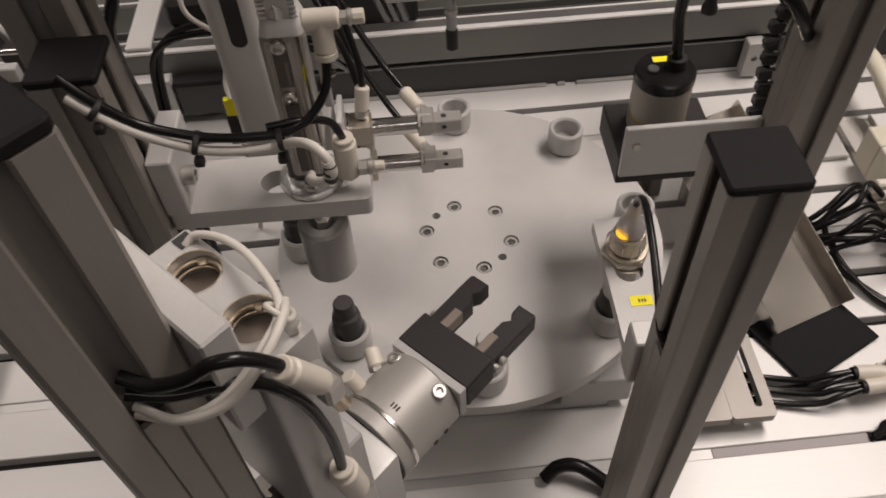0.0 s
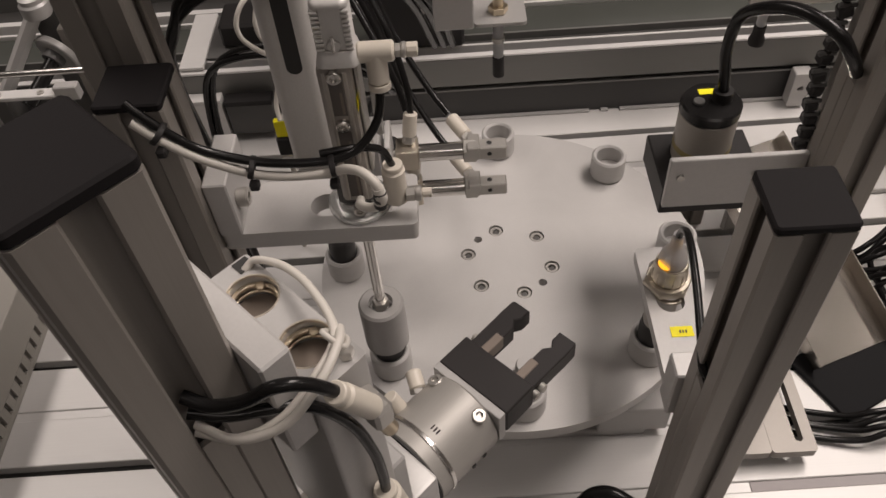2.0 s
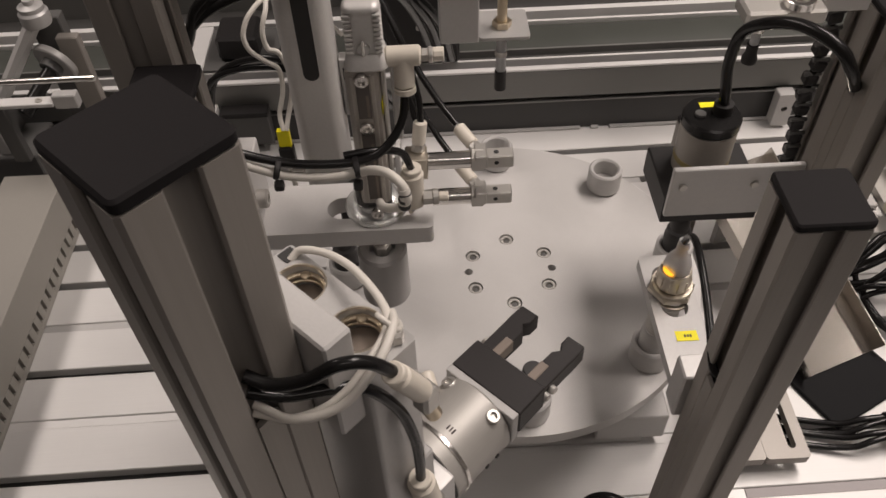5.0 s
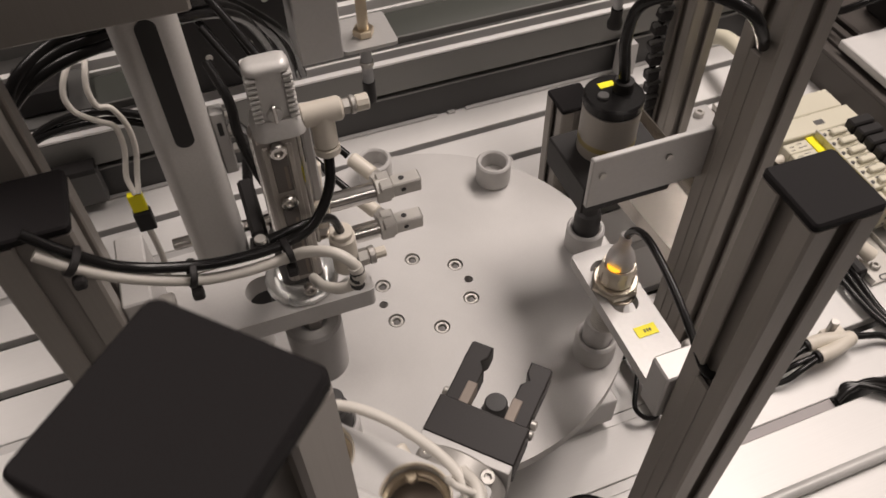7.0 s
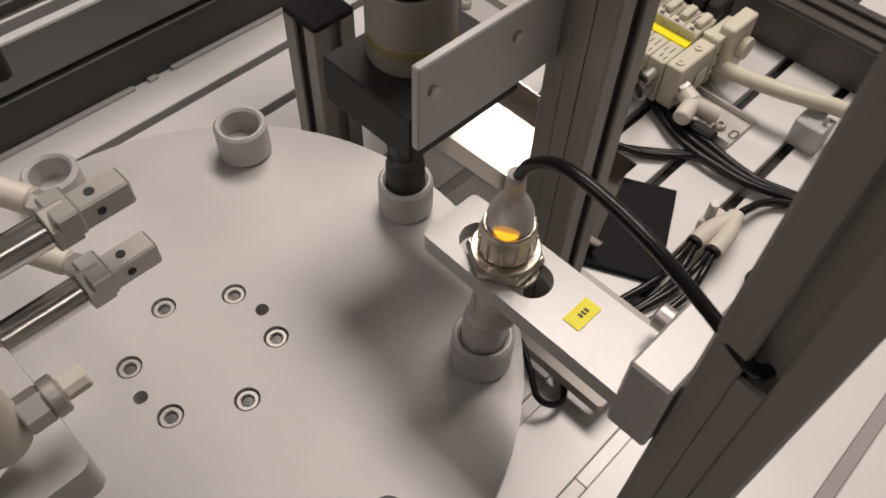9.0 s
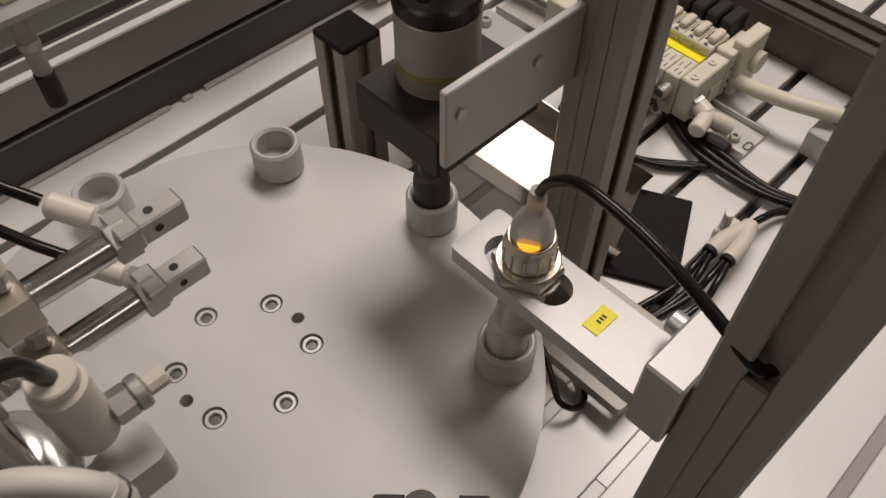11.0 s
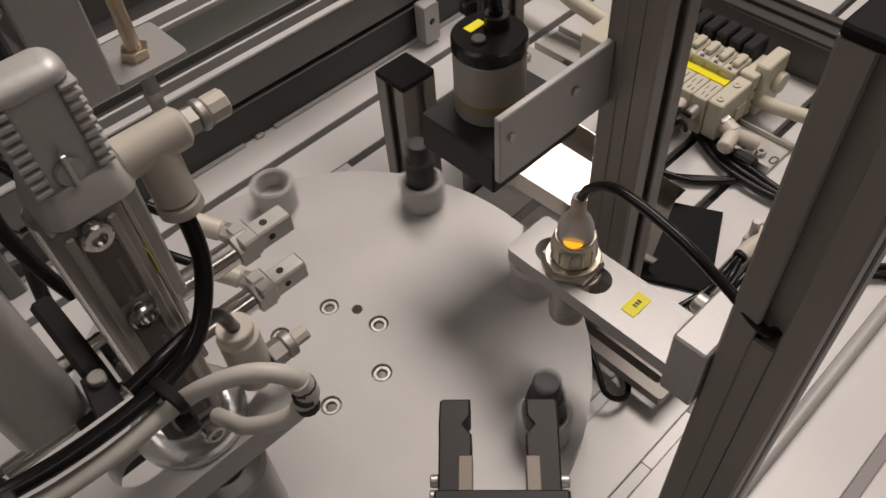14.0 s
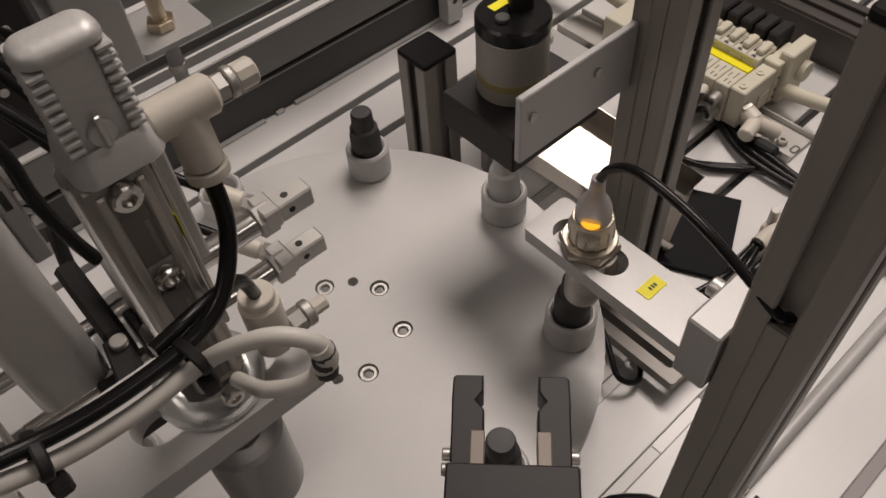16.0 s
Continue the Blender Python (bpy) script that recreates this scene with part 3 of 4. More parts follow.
def build_twin_cylinders():
    for z in (118, 86):
        t = thing("pin_cylinder", -74, -6, z, "slim steel pin cylinder lying level over the table", "pneumatic cylinder", "twin pin cylinders")
        part("barrel", rod((16, 0, 0), (44, 0, 0), 5.6), CHROME, t, "polished barrel")
        part("rear_rod", rod((-70, 0, 0), (2, 0, 0), 3.4), CHROME, t)
        part("clamp_block", box(2, 16, -7.5, 7.5, -8, 7.5, 0.8), NICKEL, t)
        part("front_nut", rod((44, 0, 0), (52, 0, 0), 8, hexa=True), STEEL, t, "hexagon front cover")
        part("front_lug", box(46, 54, -7, 7, -3, 7.5, 0.8), STEEL, t)
        part("clevis", box(52, 71, -4.6, 4.6, -5, 5, 0.8), STEEL, t, "flattened steel rod end")
        # Dark discs on the clevis faces paint the shade inside the pin holes.
        part("pin_hole", rod((60, 0, 5.02), (60, 0, 5.3), 1.7), DARK, t, "pin hole drawn as a dark disc")
        part("pin_hole", rod((60, -4.62, 0), (60, -4.9, 0), 1.5), DARK, t, "pin hole drawn as a dark disc")
        part("fitting", rod((46, 9, 4), (37, 22, 8.5), 4.5, seg=20, ch=1), IVORY, t, "ivory push-in fitting")
        part("fitting_nut", rod((49, 4, 3), (46, 9, 4), 4.2, hexa=True), STEEL, t)
        part("rear_nut", rod((10, 1, 7.6), (11, 3, 12), 4.0, hexa=True), STEEL, t)
        part("rear_fitting", rod((11, 3, 12), (13, 7, 27), 4.4, seg=20, ch=1), IVORY, t, "ivory push-in fitting")
        part("tube", hose([(13, 7, 26), (12, 10, 46), (2, 24, 80), (-24, 60, 120)], 2.2), HOSE, t, "black air tube")
        part("tube", hose([(36, 24, 9), (24, 38, 20), (4, 60, 48), (-16, 80, 92), (-40, 100, 130)], 2.2), HOSE, t, "black air tube")
    s = thing("cylinder_clamp", -84, -20, 60, "dark clamp bracket holding two pin cylinders on a column", "bracket")
    part("end_plate", box(6.5, 9.8, -2, 24, 44, 78, 0.6), DECKM, s, "thin pale end plate")
    part("side_plate", box(-4, 4, -4, 24, 8, 82, 1), PLATE, s, "pale upright side plate")
    part("bracket", box(-19, -10, 0, 46, 42, 64, 2), BLACK, s)
    part("bracket_hook", prism([(-24, -23), (-16, -24), (-12, -8), (-12, -0.4), (-20, -0.4)], 46, 64, bevel=1.0), BLACK, s)
    part("bracket_tip", prism([(-25, -28), (-18, -29), (-17, -24.2), (-24, -23.4)], 40, 60, bevel=0.8), BLACK, s)
    part("bracket_screw", rod((-15, -6, 64), (-15, -6, 67), 3.2, seg=18), STEEL, s)
    part("stay", box(-30, -14, -13.8, -0.2, 16, 46, 1), BLACK, s)
    part("link", box(-8, -4.2, 4, 20, 26, 58, 1), GREYP, s)
    part("tail", box(-32, -20, -2, 8, 4, 15.8, 1.5), BLACK, s)
    part("lead", hose([(-16, 30, 40), (-14, 52, 44), (-9, 88, 40), (-6, 120, 20)], 3.2), HOSE, s)


build_twin_cylinders()

# ---- gripper station ----
# s and d run across and along the diagonal of the gripper.
GR = pose(0, 0, 0, 0, 0, -45)


def gpos(s, d, z):
    return Vector(((s + d) * 0.70711, (d - s) * 0.70711, z))


gripper = None
JAWS = []
GS, GD = 89.2, -87.6


def build_gripper():
    global gripper
    g0 = gpos(GS, GD, 0)
    gripper = thing("part_gripper", g0.x, g0.y, 70, "two-jaw parallel gripper with black jaws on silver body", "gripper", turn=-45)
    # in its own space y runs forward, x to the right, z up
    part("jaw_carrier", box(-23.5, 24.5, -49, -27, 6, 25, 0.8), JAWM, gripper, "black jaw carrier block")
    part("carrier_plate", box(-23, 24, -54, -49.2, 2, 25.6, 0.4), PLATE, gripper, "bright edge plate")
    for sgn in (-1, 1):
        out = [(9.4, -28), (21.2, -28), (21.6, -4), (21.8, 2), (21.6, 11.4), (20.5, 12.5), (9.6, 12.5), (9.6, 5.5), (12.2, 1.5), (9.0, -2.5), (9.0, -11)]
        if sgn < 0:
            out = [(-x, y) for x, y in out[::-1]]
        j = part("jaw", prism(out, 6, 18.5, bevel=0.7), JAWM, gripper, "black stepped gripper jaw")
        part("jaw_insert", box(sgn * 11.3 - 2.7, sgn * 11.3 + 2.7, -27.8, -11.4, 10, 19.0, 0.4), INSERT, j, "taupe jaw insert")
        for y in (-25, -19):
            part("jaw_screw", rod((sgn * 21.2, y, 13), (sgn * 24.6, y, 13), 2.5, seg=16), STEEL, j)
        JAWS.append((sgn, j))
    part("body", rod((0, -54.2, 8), (0, -98, 8), 24, seg=64, ch=1.5), GBODY, gripper, "silver round gripper body")
    part("clamp_band", rod((0, -87, 8), (0, -89.4, 8), 24.8, seg=64, ch=0.3), CHROME, gripper, "bright steel clamp band")
    # Dark ring paints the shaded gap behind the body.
    part("band_gap", rod((0, -97.2, 8), (0, -98.6, 8), 24.3, seg=64, ch=0.1), DARK, gripper)
    for x in (-15, 15):
        part("body_screw", lathe([(0, -2), (3.9, -2), (3.9, 1.8), (3.4, 2.3), (2.0, 2.3), (1.9, 0.6), (0, 0.6)], (x, -60, 26.3), (x / 40, 0, 1), 24), STEEL, gripper)
    part("rear_block", box(-25, 25, -128, -98.8, -18, 33, 2.5, seg=2), PLATE, gripper, "pale rear mounting block")
    for k in range(3):
        part("print_bar", rod((4.0 + 1.8 * k, -80, 31.5 - 0.25 * k), (4.0 + 1.8 * k, -83, 31.5 - 0.25 * k), 0.5, seg=6), INK, gripper)
    # Dark discs on the body paint the shade of the ports.
    for y in (-66, -74):
        part("port", rod((23.6, y, 4), (24.3, y, 4), 1.6, seg=14), DARK, gripper)
    part("side_fitting", rod((-22, -67, 20), (-31, -62, 23), 4.4, seg=20, ch=1), IVORY, gripper, "ivory push-in fitting")
    part("side_nut", rod((-21, -68, 18), (-24, -66, 20), 4.4, hexa=True), STEEL, gripper)
    part("side_knob", rod((-20, -82, 22), (-25, -84, 31), 4.2, seg=14), IVORY, gripper)
    part("rear_fitting", rod((18, -120, 33.2), (18, -120, 54), 5.4, seg=24, ch=1), IVORY, gripper, "ivory push-in fitting")
    part("rear_collar", rod((18, -120, 54), (18, -120, 58), 4.6), IVORY, gripper)
    part("rear_nut", rod((22, -122, 40), (31, -124, 40), 4.4, hexa=True), STEEL, gripper)


build_gripper()


def build_lift():
    c = gpos(102, -229, 262)
    t = thing("lift_unit", c.x, c.y, 262, "pale twin-bore lift cylinder block on a diagonal post", "lift cylinder", turn=-45)
    bores = [(-13.5, 0), (13, 0)]
    part("body", holed_plate(rounded(-29, 29, -10.6, 9.5, 1.5), [(x, y, 8.6, 14) for x, y in bores], -130, 0), PLATE, t)
    for x, y in bores:
        part("bore_ring", ring(8.9, 8.2, 1.0, (x, y, -0.8), ch=0.2), NICKEL, t, "bright nickel bore ring")
        part("snap_ring", ring(8.5, 6.9, 1.3, (x, y, -4.6), ch=0.4), BRASS, t, "bright snap ring")
        part("inner_ring", ring(8.5, 7.2, 1.0, (x, y, -7.6), ch=0.3), BRASS, t)
        part("snap_lug", rod((x - 4, y + 5.4, -4.4), (x - 4, y + 5.4, -2.8), 1.7, seg=14), BRASS, t)
        part("bore_seal", rod((x, y, -13.9), (x, y, -9.6), 8.4, seg=28), INSERT, t, "brownish piston face")
    # Notch is a dark patch on the top face, its shade in the colour.
    part("cable_notch", box(-28, -23, 3, 8.4, 0.05, 0.5, 0), DARK, t)
    part("spacer_block", box(-25, 26, -20.8, -10.8, -22, 23, 0.8), DISC, t, "pale square spacer block")
    part("end_screw", rod((25, 5, 0.2), (25, 5, 3.6), 2.6, hexa=True), STEEL, t)
    part("fitting", rod((38, -7, 8), (38, 1.5, -10), 3.8, seg=24, ch=1), IVORY, t, "ivory push-in fitting")
    part("fitting_collar", rod((38, -8.6, 11.4), (38, -7.2, 8.4), 3.5, seg=24), IVORY, t)
    part("fitting_block", box(34, 41, 0, 7, -21, -11.2, 1.2), STEEL, t, "steel elbow block")
    part("fitting_screw", rod((29, 4, -16), (34, 4, -16), 4.0, hexa=True), STEEL, t)
    part("flow_knob", rod((37, 4, -21.2), (38, 6, -29), 2.8, seg=14), BRASS, t)
    part("lower_fitting", rod((34, 1, -74), (34, 4, -94), 5.2, seg=24, ch=1), IVORY, t, "ivory push-in fitting")
    part("lower_collar", rod((34, 0.6, -70.6), (34, 1, -73.8), 4.2, seg=24), IVORY, t)
    part("lower_block", box(29, 38, 2, 10, -106, -94.2, 1.2), STEEL, t, "steel elbow block")
    # Dark strips on the front face paint the shaded switch grooves.
    for x in (-21, 21):
        part("body_groove", box(x - 1.6, x + 1.6, 9.45, 9.75, -128, -3, 0), DARK, t, "narrow switch groove drawn as a dark strip")
    part("slide", box(-22, 22, 10, 20, -197, -92, 1), PLATE, t)
    part("foot", prism(extrusion_outline(), -361.8, -130.2), PROFILE, t, "grey slotted extrusion under the block")


build_lift()

# ---- sensor stations ----


def build_sensor_arm():
    t = thing("sensor_holder", 84, -115, 70, "pale aluminium arm with a slot holding a barrel sensor", "bracket")

    def L(bm):
        bmesh.ops.translate(bm, vec=(-84, 115, -70), verts=bm.verts)
        return bm

    part("arm_plate", L(slotted_plate(70.5, 98.5, -163, -63, 73, 81, (76, 92, -112, -72))), PLATE, t)
    part("mount_block", L(box(70.2, 104, -166.8, -151.5, 64, 102, 1)), PLATE, t, "grey mounting block")
    part("cap_screw", L(socket_screw(bmesh.new(), None, (97, -151, 92), (0, 1, 0.0), 4.5, 6)), STEEL, t)
    lab = part("number_label", L(box(79.5, 92, -129, -122, 81.1, 81.4, 0.05)), YELLOW, t, "small yellow printed label")
    for x in (84.2, 85.8, 87.4):
        part("print_bar", L(box(x, x + 0.9, -126.6, -124.6, 81.45, 81.55, 0)), INK, t)
    s = thing("barrel_sensor", 84.5, -91, 81, "threaded nickel barrel sensor with amber light and boot", "sensor")
    part("barrel", rod((0, 0, -38), (0, 0, 20), 8.6, seg=32), STEEL, s, "threaded nickel barrel")
    for z in range(-36, -8, 2):
        part("thread", ring(9.0, 8.3, 1.0, (0, 0, z), ch=0.3, seg=28), STEEL, s)
    part("lock_nut", rod((0, 0, 0.2), (0, 0, 4.6), 14.2, hexa=True, ch=0.9), NICKEL, s, "hexagon lock nut")
    part("washer", ring(12.6, 9, 1.4, (0, 0, 4.7)), NICKEL, s, "round tooth washer")
    part("tilted_washer", ring(12.2, 9.2, 1.0, (0.8, -1.5, -1.6), (0.12, -0.2, 1)), NICKEL, s)
    body = lathe([(9.3, 6.2), (10.0, 7.0), (10.0, 16.2), (9.4, 17.2), (9.4, 19.4), (8.9, 20), (7.9, 20), (7.9, 17.4), (9.3, 17.3)], seg=12)
    part("upper_nut", body, NICKEL, s, "twelve-sided nickel collar")
    for k in range(12):
        a = 2 * math.pi * k / 12
        part("collar_rib", rod((9.9 * math.cos(a), 9.9 * math.sin(a), 7.4), (9.9 * math.cos(a), 9.9 * math.sin(a), 15.8), 0.55, seg=6), NICKEL, s)
    part("boot", lathe([(0, 17.6), (7.4, 17.6), (7.9, 19.5), (8.0, 22.5), (7.6, 26), (6.3, 29.5), (4.4, 32.6), (3.5, 35), (3.2, 41), (2.9, 43.6), (0, 44)], seg=32), CLEAR, s, "translucent grey boot")
    lens = bmesh.new()
    bmesh.ops.create_uvsphere(lens, u_segments=20, v_segments=10, radius=1)
    bmesh.ops.transform(lens, matrix=Matrix.Translation((-5.3, -3.1, 21.6)) @ Matrix.Rotation(radians(-60), 4, "Z") @ Matrix.Diagonal((4.3, 2.8, 2.5, 1)), verts=lens.verts)
    part("light_window", lens, LED, s, "glowing amber light window")
    part("cable", hose([(0, 0, 41), (-0.6, -5, 52), (-1.7, -15, 60.5), (-3.2, -30, 62.6), (-5.4, -51, 60.4), (-7.4, -72, 54), (-9.0, -88, 48), (-4, -92, 45)], 2.1), HOSE, s, "black sensor cable")


build_sensor_arm()


def build_round_sensor():
    t = thing("sensor_bracket", 130, -38, 78, "grey plate bracket with black block holding a round sensor", "bracket")

    def L(bm):
        bmesh.ops.translate(bm, vec=(-130, 38, -78), verts=bm.verts)
        return bm

    part("plate", L(box(90, 169.8, -41, -37, 92, 131, 0.6)), PLATE, t)
    for x in (97.3, 141.3):
        part("screw", L(rod((x, -41, 117.5), (x, -42.4, 117.5), 2.4)), STEEL, t)
    part("block", L(box(90, 152, -36.8, 14, 82, 104, 1)), BLACK, t, "black plastic clamp block")
    s = thing("round_sensor", 118.5, -7, 104.2, "grey round proximity sensor with black cap", "sensor")
    part("housing", rod((0, 0, 0), (0, 0, 34), 17.6, seg=48), SENSW, s)
    part("band", rod((0, 0, 8), (0, 0, 12), 17.75, seg=48, ch=0.1), AMBER, s, "dull yellow band")
    part("cap", rod((0, 0, 34.2), (0, 0, 42), 18.0, seg=48, ch=1.2), HOSE, s, "glossy black cap")
    part("gland", rod((6, 1, 41.8), (6, 1, 49), 6), BLACK, s)
    part("cap_label", box(-6, 4, 6, 11, 42.05, 42.3, 0.05), YELLOW, s, "small yellow label")
    part("trim_screw", rod((-8, -1, 42), (-8, -1, 44), 3.4), GREYP, s)
    part("nose", rod((0, 0, -30), (0, 0, -0.3), 15, seg=40), SENS, s)
    part("cable", hose([(6, 1, 46), (4, 1, 60), (1.5, 1, 78), (2, -4, 101), (8, -19, 116), (19, -34, 123), (32, -50, 120), (42, -52, 107), (50, -48, 94)], 3.4), HOSE, s, "thick black sensor cable")


build_round_sensor()

# ---- chute and pad ----


def build_chute():
    # local x runs down the slope
    t = thing("reject_chute", 240, 41, -100, "bright stainless sheet chute sloping to the deck", "chute", turn=-69.8)
    m = Matrix.Translation((-92, 0, 76)) @ Matrix.Rotation(radians(22.3), 4, "Y")
    part("tray", box(0, 190, -36, 36, 0, 1.2, 0.2, m=m), MIRROR, t, "mirror-bright stainless tray")
    part("side", box(0, 190, -37.4, -36.1, 0, 15, 0.2, m=m), MIRROR, t)
    part("side", box(0, 190, 36.1, 37.4, 0, 15, 0.2, m=m), MIRROR, t)
    part("leg", box(-76, -70, -12, 12, 0.3, 66, 0.5), PLATE, t)
    part("leg", box(12, 18, -12, 12, 0.3, 32, 0.5), PLATE, t)
    p = part("rubber_pad", box(-40.5, 40.5, -31, 31, 0.3, 4, 0.8), RUBBER)
    tagged(p, "black rubber pad lying on the deck below the chute", "pad")
    p.matrix_world = pose(0.2688, -0.0489, DECK, 0, 0, 27.2)


build_chute()


# ---- valve manifold ----


def build_manifold():
    t = thing("valve_manifold", 413, 74, -100, "cream valve manifold with black solenoids on a rail", "valve manifold")
    part("din_rail", box(-32, 0, -132.5, 116, 0.3, 3, 0.4), STEEL, t, "bright steel mounting rail")
    part("rail_lip", box(-34, -32.2, -132.5, 116, 0.3, 8, 0.3), STEEL, t)
    part("rail_lip", box(0.2, 2, -132.5, 116, 0.3, 8, 0.3), STEEL, t)
    part("rail_screw", socket_screw(bmesh.new(), None, (-20, -117.4, 3.1), (0, 0, 1), 4.2, 4), STEEL, t)
    for y in (-90, -103, -129):
        part("rail_slot", slotted_plate(-24, -14, y - 3.2, y + 3.2, 3.05, 3.4, (-22.5, -15.5, y - 1.8, y + 1.8), 3.1), GREYP, t)
    part("end_block", box(-38, 5, -84, -70.4, 8.2, 44, 1.0), CREAM, t)
    part("end_step", box(5.2, 14, -85, -70.4, 8.2, 48, 1.0), CREAM, t)
    for x in (-31, -8):
        part("block_screw", lathe([(0, 0), (3.2, 0), (3.2, 1.2), (1.5, 1.2), (1.5, 0.5), (0, 0.5)], (x, -77, 44.05), (0, 0, 1), 18), CREAM, t)
    part("block_ridge", box(-14, 0, -85.4, -84.2, 14, 28, 0.4), CREAM, t)
    # Grey discs on the step's face paint the shade of its holes.
    for z in (14, 22, 34):
        part("block_hole", rod((9.5, -85.2, z), (9.5, -85.6, z), 1.6, seg=12), GREYP, t)
    part("end_tower", box(14.2, 47, -90, -78, 6, 54, 1.2), CREAM, t)
    part("tower_back", box(14.2, 40, -77.8, -70.4, 6, 46, 1.0), CREAM, t)
    part("end_knob", rod((36, -90.2, 30), (36, -96, 30), 9.0, seg=28), CREAM, t)
    for k in range(6):
        y = -70 + 13.0 * k
        part("valve", box(-40, -15, y, y + 12.5, 8.2, 44, 0.8), CREAM, t)
        part("valve_body", box(-6, 24, y, y + 12.5, 8.2, 49, 0.8), CREAM, t)
        part("valve_cap", box(4, 20, y + 1.5, y + 8, 49.2, 54, 1), CREAM, t)
        # Thin dark patch on the valve top paints a shaded notch.
        part("valve_notch", box(6, 18, y + 9.4, y + 11, 49.02, 49.4, 0), DARK, t)
        part("override", rod((-1, y + 6, 49), (-1, y + 6, 51), 1.8, seg=12), GREYP, t)
        part("solenoid", box(24.2, 48, y + 0.8, y + 11.8, 36, 58, 1.6), BLACK, t, "black solenoid plug")
        part("solenoid_stem", box(25, 45, y + 1.6, y + 11, 8.2, 35.8, 1), GREYP, t)
        for z in (18, 33):
            part("push_fitting", rod((-40.2, y + 6, z), (-52, y + 6, z), 4.6, seg=16, ch=1), IVORY if (k + z) % 3 else STEEL, t)
        part("print_bar", box(-37, -32, y + 3, y + 3.8, 44.05, 44.2, 0), INK, t)
        part("print_bar", box(-36, -31, y + 7, y + 7.8, 44.05, 44.2, 0), INK, t)
        part("print_bar", box(-28, -19, y + 4, y + 4.7, 44.05, 44.2, 0), INK, t)
        part("print_bar", box(-28, -22, y + 8.6, y + 9.3, 44.05, 44.2, 0), INK, t)
    part("label_strip", box(-14.8, -6.2, -70, 8, 42, 44.6, 0.1), YELLOW, t, "yellow label strip")
    part("strip_rail", box(-6.1, -4.2, -70, 8, 49.1, 52, 0.3), STEEL, t, "dull steel strip")
    part("blank_block", box(-40, 48, 8.8, 32, 8.2, 48, 1), CREAM, t, "plain cream blank block")
    part("blank_window", box(2, 12, 16, 22, 48.05, 48.3, 0), GREYP, t)
    part("blank_block", box(-40, 44, 32.4, 58, 8.2, 48, 1), CREAM, t, "plain cream blank block")
    part("elbow", rod((-30, -84.2, 24), (-34, -98, 22), 7.0, seg=20, ch=1), IVORY, t, "ivory elbow fitting")
    part("elbow_nut", rod((-30, -84.1, 24), (-31, -88, 23.6), 8.0, hexa=True), STEEL, t)
    part("elbow_leg", rod((-30, -96, 22), (-52, -100, 20), 6.4, seg=20, ch=1), IVORY, t)
    part("elbow_tail", rod((-34, -97, 21), (-22, -112, 12), 6.6, seg=20, ch=1), IVORY, t)
    part("air_hose", hose([(20, -86, 18), (14, -104, 24), (12, -134, 31), (18, -154, 32), (29, -177, 30), (40, -204, 22), (50, -244, 8)], 6.0), CREAM, t, "cream supply hose")
    part("feed_hose", hose([(6, 58.4, 30), (2, 96, 40), (2, 136, 48), (4, 172, 42), (-2, 196, 24), (-6, 208, 10)], 8.2), CREAM, t, "thick cream hose arching to the deck")
    c = thing("hose_clip", 428, -94, -100, "small grey clip block holding a cream hose", "clip")
    part("block", box(-10, 10, -11, 11, 0.3, 23, 1), PLATE, c)
    part("pin", rod((0, -6, 23), (0, -6, 31), 1.6), STEEL, c)


build_manifold()

# ---- conveyor ----


